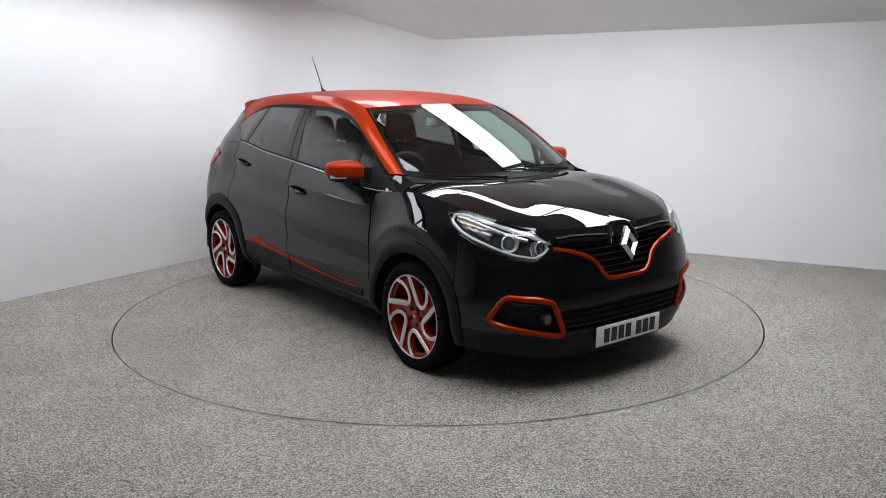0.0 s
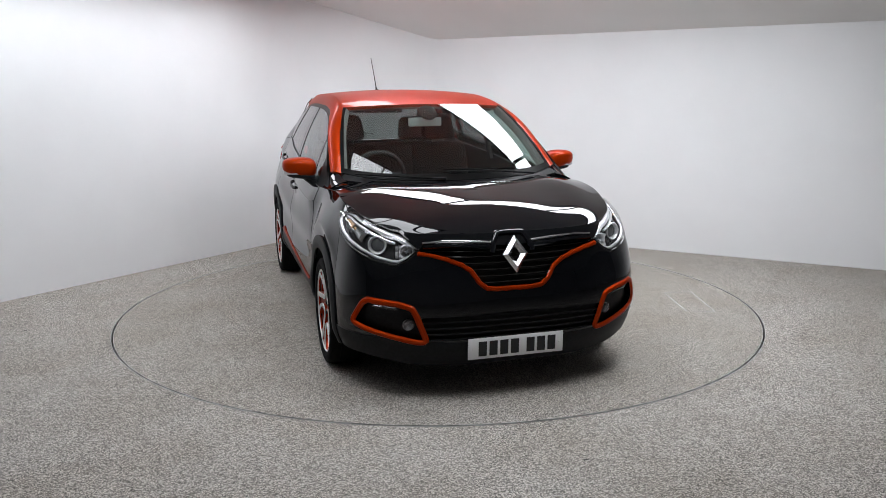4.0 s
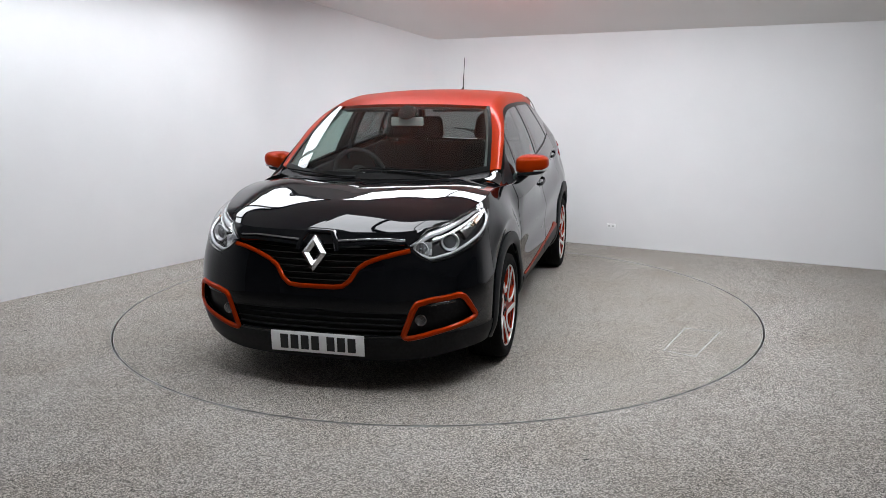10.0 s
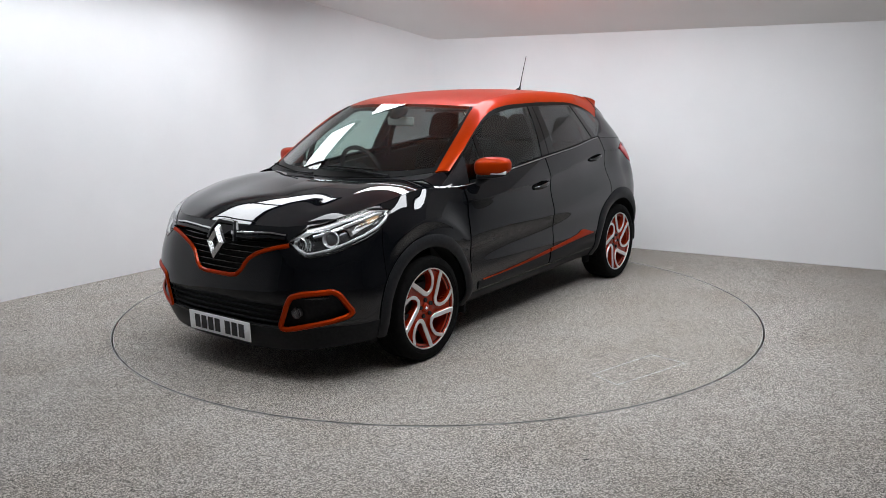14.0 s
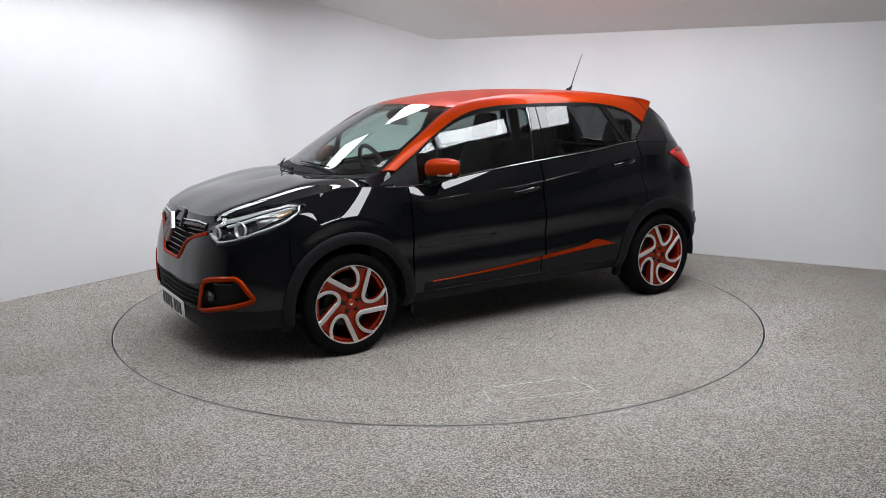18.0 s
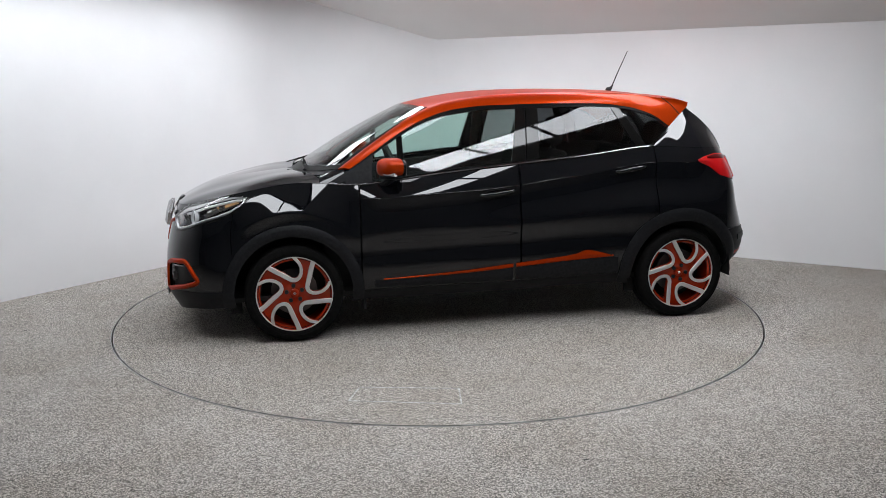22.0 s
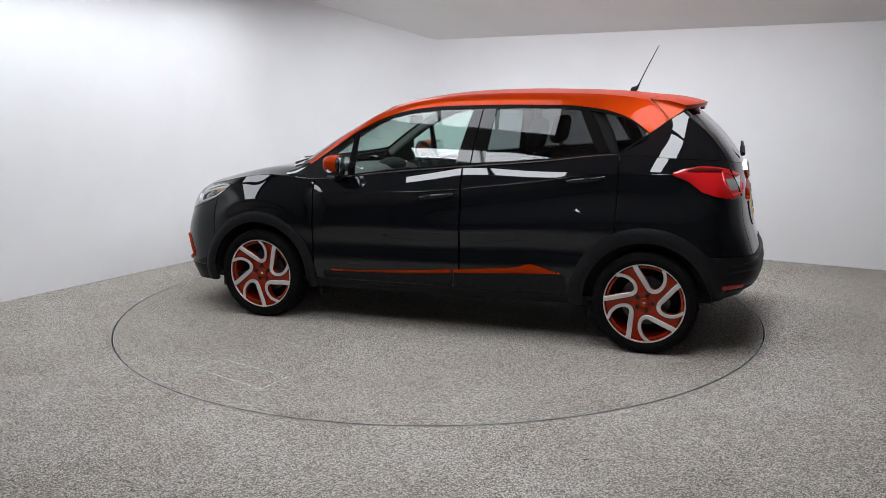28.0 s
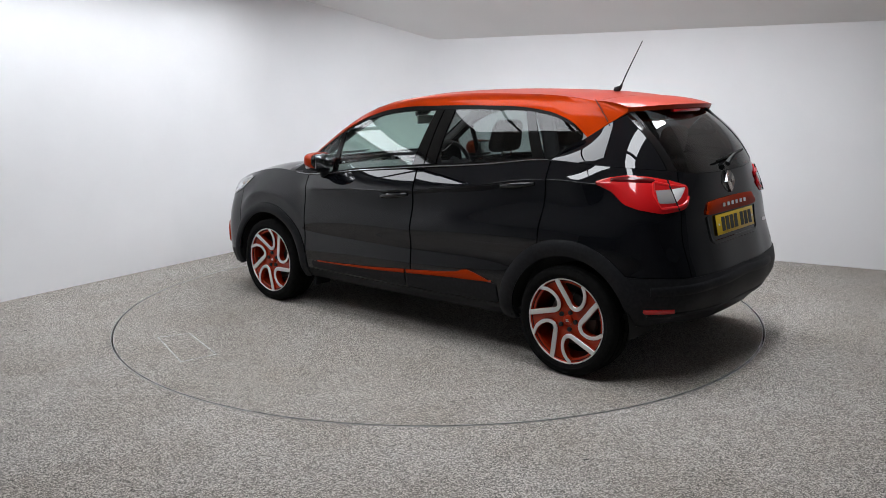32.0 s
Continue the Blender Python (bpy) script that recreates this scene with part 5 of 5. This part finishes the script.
        cup = on_skin(cup_t, cup_b, 24, 8, lift=0.0015, thick=0.004, crown=-0.0)
        xs2 = np.linspace(x0, x1, 18)
        uv = side_uv(list(zip(xs2, np.interp(xs2, [x1, x0], [z1, z0]))))
        P, N = skin(uv[:, 0], uv[:, 1]), skin_normal(uv[:, 0], uv[:, 1])
        k = np.linspace(0, 1, 18)
        P = P + N * (0.004 + 0.026 * np.sqrt(np.clip(np.sin(np.pi * k), 0, 1)))[:, None]
        for side in (1, -1):
            f = (lambda q: q) if side > 0 else mirrored
            h = part("door_handle", f(tube(P, [0.0095 + 0.0045 * math.sin(math.pi * a) for a in k], 12, flat=(0.8, 1.15))), M_PAINT, thing, "gloss black pull handle")
            part("recess", f(cup), M_GLOSS, h, "gloss black handle recess")
    # mirrors
    for side in (1, -1):
        f = (lambda q: q) if side > 0 else mirrored
        pts = ball((0, 0, 0), (1, 1, 1), 32, 18)

        def form(front, a, b, c, cx, cy, cz):
            vs = []
            for x, y, z in pts[0]:
                q = (abs(x) ** 3.1 + abs(y) ** 3.1 + abs(z) ** 3.1) ** (1 / 3.1)
                x, y, z = x / q, y / q, z / q
                taper = 1 - 0.24 * (y * 0.5 + 0.5)
                xx = max(x, -0.35) if front else min(x, 0.35)
                vs.append((cx + a * xx * taper - 0.02 * y, cy + b * y, cz + c * z * taper + 0.006 * y))
            return vs, pts[1]
        m = part("door_mirror", f(form(True, .098, .102, .066, .672, .890, 1.081)), M_ORANGE, thing, "orange door mirror shell with clear indicator")
        part("housing", f(form(False, .034, .097, .060, .644, .890, 1.081)), M_GLOSS, m, "black mirror housing")
        part("mirror_glass", f(shaped(box(-.002, .002, -.078, .078, -.045, .045, 0.0015), lambda x, y, z: (.6085 + x - 0.02 * y, .888 + y, 1.081 + z))), M_CHROME, m, "mirror glass")
        ind = np.array([(.735 - 0.025 * k**2 - 0.085 * max(0, k - 0.55), .845 + .130 * k, 1.043 + 0.006 * k) for k in np.linspace(0, 1, 12)])
        part("indicator", f(tube(ind, [0.007 + 0.013 * k for k in np.linspace(0, 1, 12)], 8, flat=(1.0, 0.8))), M_REVERSE, m, "clear indicator strip")
        part("underside", f(form(True, .088, .085, .020, .668, .880, 1.024)), M_PLASTIC, m, "black mirror underside")
        part("stem", f(tube(curve([(.665, .845, 1.022), (.690, .815, 0.995), (.715, .79, .975), (.735, .77, .965)], 10), [.035, .034, .034, .033, .033, .033, .034, .036, .040, .042], 10, flat=(1.0, 0.75))), M_PLASTIC, m, "black mirror stem")
    # antenna
    base = part("antenna", tube(curve([(-1.075, 0, 1.530), (-1.10, 0, 1.545), (-1.118, 0, 1.560), (-1.128, 0, 1.578)], 10), [.004, .016, .021, .022, .019, .015, .012, .009, .007, .006], 10, flat=(1.0, 1.0)), M_PLASTIC, thing, "black whip antenna on the roof")
    part("whip", tube([(-1.125, 0, 1.572), (-1.165, -.005, 1.662), (-1.245, -.015, 1.826)], [.0042, .0036, .0026], 8), M_PLASTIC, base)
    # cowl and wipers
    n = 24
    a = curve([(1.285, 0, 1.006), (1.26, .30, 1.010), (1.19, .52, 1.016), (1.06, .70, 1.03)], n)
    b = curve([(1.20, 0, 1.040), (1.165, .30, 1.046), (1.08, .50, 1.058), (.98, .645, 1.070)], n)
    half = sheet(loft(a, b, 4), 0.01, out=(1, 0, 0))
    cowl = part("cowl", joined(half, mirrored(half)), M_PLASTIC, thing, "black plastic cowl under the windscreen")
    for pv, mid, el in (((1.255, -.10, 1.036), (1.235, -.36, 1.042), (1.13, -.58, 1.052)), ((1.20, .48, 1.045), (1.205, .18, 1.068), (1.20, -.06, 1.070))):
        wp = part("wiper", tube(curve([pv, mid, el], 14), [.009, .008, .007, .006, .006, .005, .005, .005, .005, .004, .004, .004, .004, .004], 8), M_PLASTIC, thing, "black windscreen wiper")
        v0, v1 = np.array(mid), np.array(el)
        d = (v1 - v0)
        line = [v0 - d * 0.75, v0 + d * 0.2, v1 + d * 0.15]
        part("blade", tube(curve([tuple(p + np.array([-.012, 0, .010])) for p in line], 14), .0045, 6), M_RUBBER, wp, "rubber wiper blade")
    # rear wiper
    rw = part("rear_wiper", tube(curve([(-1.800, -.02, 1.128), (-1.80, -.08, 1.165), (-1.795, -.23, 1.195)], 12), [.016, .015, .013, .012, .010, .009, .008, .007, .007, .006, .006, .006], 8), M_PLASTIC, thing, "black rear wiper")
    part("blade", tube([(-1.785, .10, 1.150), (-1.79, -.25, 1.196)], .006, 6), M_RUBBER, rw)
    # exhaust, tow eye cover and underbody parts
    part("exhaust", tube(curve([(-1.2, -.4, .24), (-1.5, -.42, .24), (-1.72, -.45, .27)], 10), .028, 12), M_DARK, thing, "dark exhaust pipe")
    both("mud_flap", box(.85, .87, .66, .80, .17, .30, .006), M_PLASTIC, thing, "black mud flap")
    for x in (-.98, 1.66):
        both("jack_point", box(x - .03, x + .03, .70, .74, .17, .26, .006), M_DARK, thing)
    # drops of water at the top of the windscreen
    rng = random.Random(4)
    drops = []
    for _ in range(230):
        y = rng.gauss(-.02, .20)
        k = 0.965 - abs(rng.gauss(0.0, 0.055))
        if abs(y) > .5:
            continue
        p = windscreen_at(abs(y), k)
        r = rng.uniform(.0008, .0030)
        drops.append(ball((p[0] + 0.001, y, p[2] + 0.002), (r, r, r * 0.7), 6, 4))
    tagged(part("water_drops", joined(*drops), M_DROP, thing, "fine water drops on the windscreen"), kind="stuff")


def windscreen_at(y, k):
    a = np.array([np.interp(y, [0, .30, .52, .655], [1.26, 1.225, 1.13, 1.0]), y, np.interp(y, [0, .30, .52, .655], [1.020, 1.026, 1.040, 1.062])])
    b = np.array([np.interp(y, [0, .30, .553], [.44, .425, .395]), y, np.interp(y, [0, .30, .553], [1.452, 1.450, 1.438])])
    p = a * (1 - k) + b * k
    p[2] += 0.02 * 4 * k * (1 - k)
    return p


def rear_sym(pts):
    """Tail positions for both halves: the far half counts on past the middle."""
    uv = rear_uv([(abs(y), z) for y, z in pts])
    return np.array([(u if y >= 0 else 32 - u, v) for (u, v), (y, z) in zip(uv, pts)])


def rounded(pts, r=0.22):
    """Softens the corners of a closed outline."""
    P = np.asarray(pts, float)
    out = []
    for a, b, c in zip(np.roll(P, 1, axis=0), P, np.roll(P, -1, axis=0)):
        for k in np.linspace(0, 1, 5):
            p0, p1 = b + (a - b) * r, b + (c - b) * r
            out.append(tuple((1 - k) ** 2 * p0 + 2 * k * (1 - k) * b + k**2 * p1))
    return out


def seat(thing, x, y, width=0.50, rear=False):
    s = part("rear_seat" if rear else "front_seat", shaped(box(-.25, .27, -width / 2, width / 2, .42, .62, .05, 3), lambda a, b, c: (x + a, y + b, c + 0.05 * a)), M_SEAT, thing, "dark cloth seat")
    back = shaped(box(-.06, .06, -width / 2 + .01, width / 2 - .01, .55, 1.14 if not rear else 1.10, .05, 3), lambda a, b, c: (x - .24 + a - (c - .55) * 0.30 + 0.03 * (1 - (2 * b / width) ** 2) * -1, y + b * (1 - 0.22 * max(0, c - .75)), c))
    part("backrest", back, M_SEAT, s)
    for hy in ((0,) if not rear else (-.36, .36)):
        hz = 1.165 if not rear else 1.12
        hx = x - .24 - (hz - .55) * 0.30
        hr = shaped(box(-.05, .05, -.135, .135, -.10, .10, .045, 4), lambda a, b, c: (hx - .01 + a - c * 0.2, y + hy + b * (1 - 0.22 * max(0.0, c / .1)), hz + .10 + c))
        part("headrest", hr, M_SEAT, s, "dark cloth headrest")
        for q in (-.05, .05):
            part("post", tube([(hx, y + hy + q, hz - .10), (hx - .02, y + hy + q, hz + .06)], .006, 6), M_CHROME, s)
    return s


def cabin(thing):
    # door cards, parcel shelf, dash
    xs = np.linspace(1.10, -1.68, 40)
    lo = np.stack([xs, np.full(40, .70), np.full(40, .32)], 1)
    hi = np.stack([xs, np.interp(xs, [-1.68, -1.1, -.2, .9, 1.1], [.58, .665, .725, .735, .69]), np.interp(xs, [-1.68, -1.12, -.16, .88, 1.1], [1.08, 1.13, 1.05, .95, .95])], 1)
    both("door_card", sheet(loft(lo, hi, 4), 0.02, out=(0, 3, .6)), M_CABIN, thing, "dark grey inner door trim")
    fl = loft(lo, lo * np.array([1, -1, 1]), 4)
    part("cabin_floor", sheet(fl, 0.02, out=(0, 0, 0)), M_CABIN, thing)
    n = 20
    y = np.linspace(0, 1, n)
    prof = [(1.22, .985), (1.05, 1.0), (.90, 1.0), (.80, .985), (.76, .95), (.77, .85), (.82, .60)]
    G = np.stack([np.stack([np.full(n, x - 0.0) - 0.16 * (y**2) * (1 if x > 1 else 0.15), .70 * y * (1 if x < 1 else 0.96), np.full(n, z) - 0.03 * y**3], 1) for x, z in prof], 0)
    half = sheet(G, 0.02, out=(1.1, 0, .5))
    dash = part("dashboard", joined(half, mirrored(half)), M_DASH, thing, "dark grey dashboard")
    part("instrument_hood", shaped(ball((0, 0, 0), (.10, .17, .06), 20, 10), lambda a, b, c: (.82 + a, -.36 + b, .970 + max(c, -.02))), M_SEAT, dash)
    for yy in (.63, -.63):
        part("air_vent", moved(lathe([(.030, .0), (.046, .004), (.046, .014), (.034, .016), (.030, .008)], 20), pose(.80, yy, .93, 0, 0, 90)), M_ORANGE, dash, "orange-ringed air vent")
    part("centre_vent", box(.745, .77, -.13, .13, .87, .96, .01), M_GLOSS, dash, "gloss black centre console face")
    sw = part("steering_wheel", moved(([(p[0], p[1], p[2]) for p in tube([(.182 * math.cos(a), .182 * math.sin(a), 0) for a in np.linspace(0, 2 * math.pi, 37)[:-1]], .016, 8, closed=True)[0]], tube([(.182 * math.cos(a), .182 * math.sin(a), 0) for a in np.linspace(0, 2 * math.pi, 37)[:-1]], .016, 8, closed=True)[1]), pose(.50, -.355, .980, 0, -68, 0)), M_CABIN, thing, "dark steering wheel")
    part("spoke_hub", moved(joined(box(-.15, .03, -.03, .03, -.02, .01, .008), box(-.03, .03, -.17, .17, -.02, .01, .008), ball((0, 0, 0), (.065, .065, .03), 16, 8)), pose(.50, -.355, .980, 0, -68, 0)), M_CABIN, sw)
    # four seats
    seat(thing, -.10, .37)
    seat(thing, -.10, -.37)
    seat(thing, -.88, 0, 1.22, True)
    # inner mirror, sensor and sun visors
    rv = part("inner_mirror", shaped(box(-.012, .012, -.115, .115, -.030, .030, .010, 3), lambda a, b, c: (.47 + a, -.01 + b, 1.338 + c)), M_MIRRORBACK, thing, "pale grey inner mirror")
    part("sensor_pod", shaped(ball((0, 0, 0), (.07, .065, .035), 16, 10), lambda a, b, c: (.50 + a, b, 1.402 + c - a * 0.5)), M_DARK, rv, "black sensor pod")
    for yy in (-.32, .32):
        part("sun_visor", shaped(box(-.07, .07, -.17, .17, -.008, .008, .006), lambda a, b, c: (.33 + a, yy + b, 1.425 + c - a * 0.25)), M_CABIN, thing, "dark grey sun visor")
    # headlining and inner pillars
    n = 20
    rl = curve(INNER_LINE[4:], n) - np.array([0, 0.01, 0.035])
    G = np.stack([rl * np.array([1, k, 1]) + np.array([0, 0, 0.02 * (1 - k * k)]) for k in np.linspace(1, -1, 9)], 1)
    part("headlining", sheet(G, 0.012, out=(-.4, 0, 3)), M_LINING, thing, "grey headlining")
    part("parcel_shelf", box(-1.68, -1.22, -.58, .58, .97, .99, .006), M_CABIN, thing, "dark parcel shelf")
    both("inner_pillar", tube(curve([(.96, .655, 1.045), (.62, .595, 1.28), (.40, .535, 1.41)], 14), .030, 8, flat=(0.7, 1.0)), M_LINING, thing)
    both("centre_inner_pillar", tube(curve([(-.21, .715, 1.02), (-.225, .66, 1.25), (-.235, .575, 1.43)], 10), .040, 8, flat=(1.0, 0.5)), M_CABIN, thing)
    both("rear_inner_pillar", tube(curve([(-1.07, .655, 1.12), (-1.02, .61, 1.28), (-.93, .555, 1.44)], 10), .045, 8, flat=(1.0, 0.5)), M_CABIN, thing)
    both("tail_inner_pillar", tube(curve([(-1.70, .53, 1.10), (-1.58, .50, 1.28), (-1.44, .48, 1.41)], 10), .030, 8), M_CABIN, thing)


# ---- movement ----
def motions():
    rows = [(float(t), pose(0, 0, 0, 0, 0, -52.64 - 5.2775 * t)) for t in range(0, 33)]
    walk(the_car, rows)
    walk(the_table, rows)


the_table = turntable()
the_car = car()
motions()
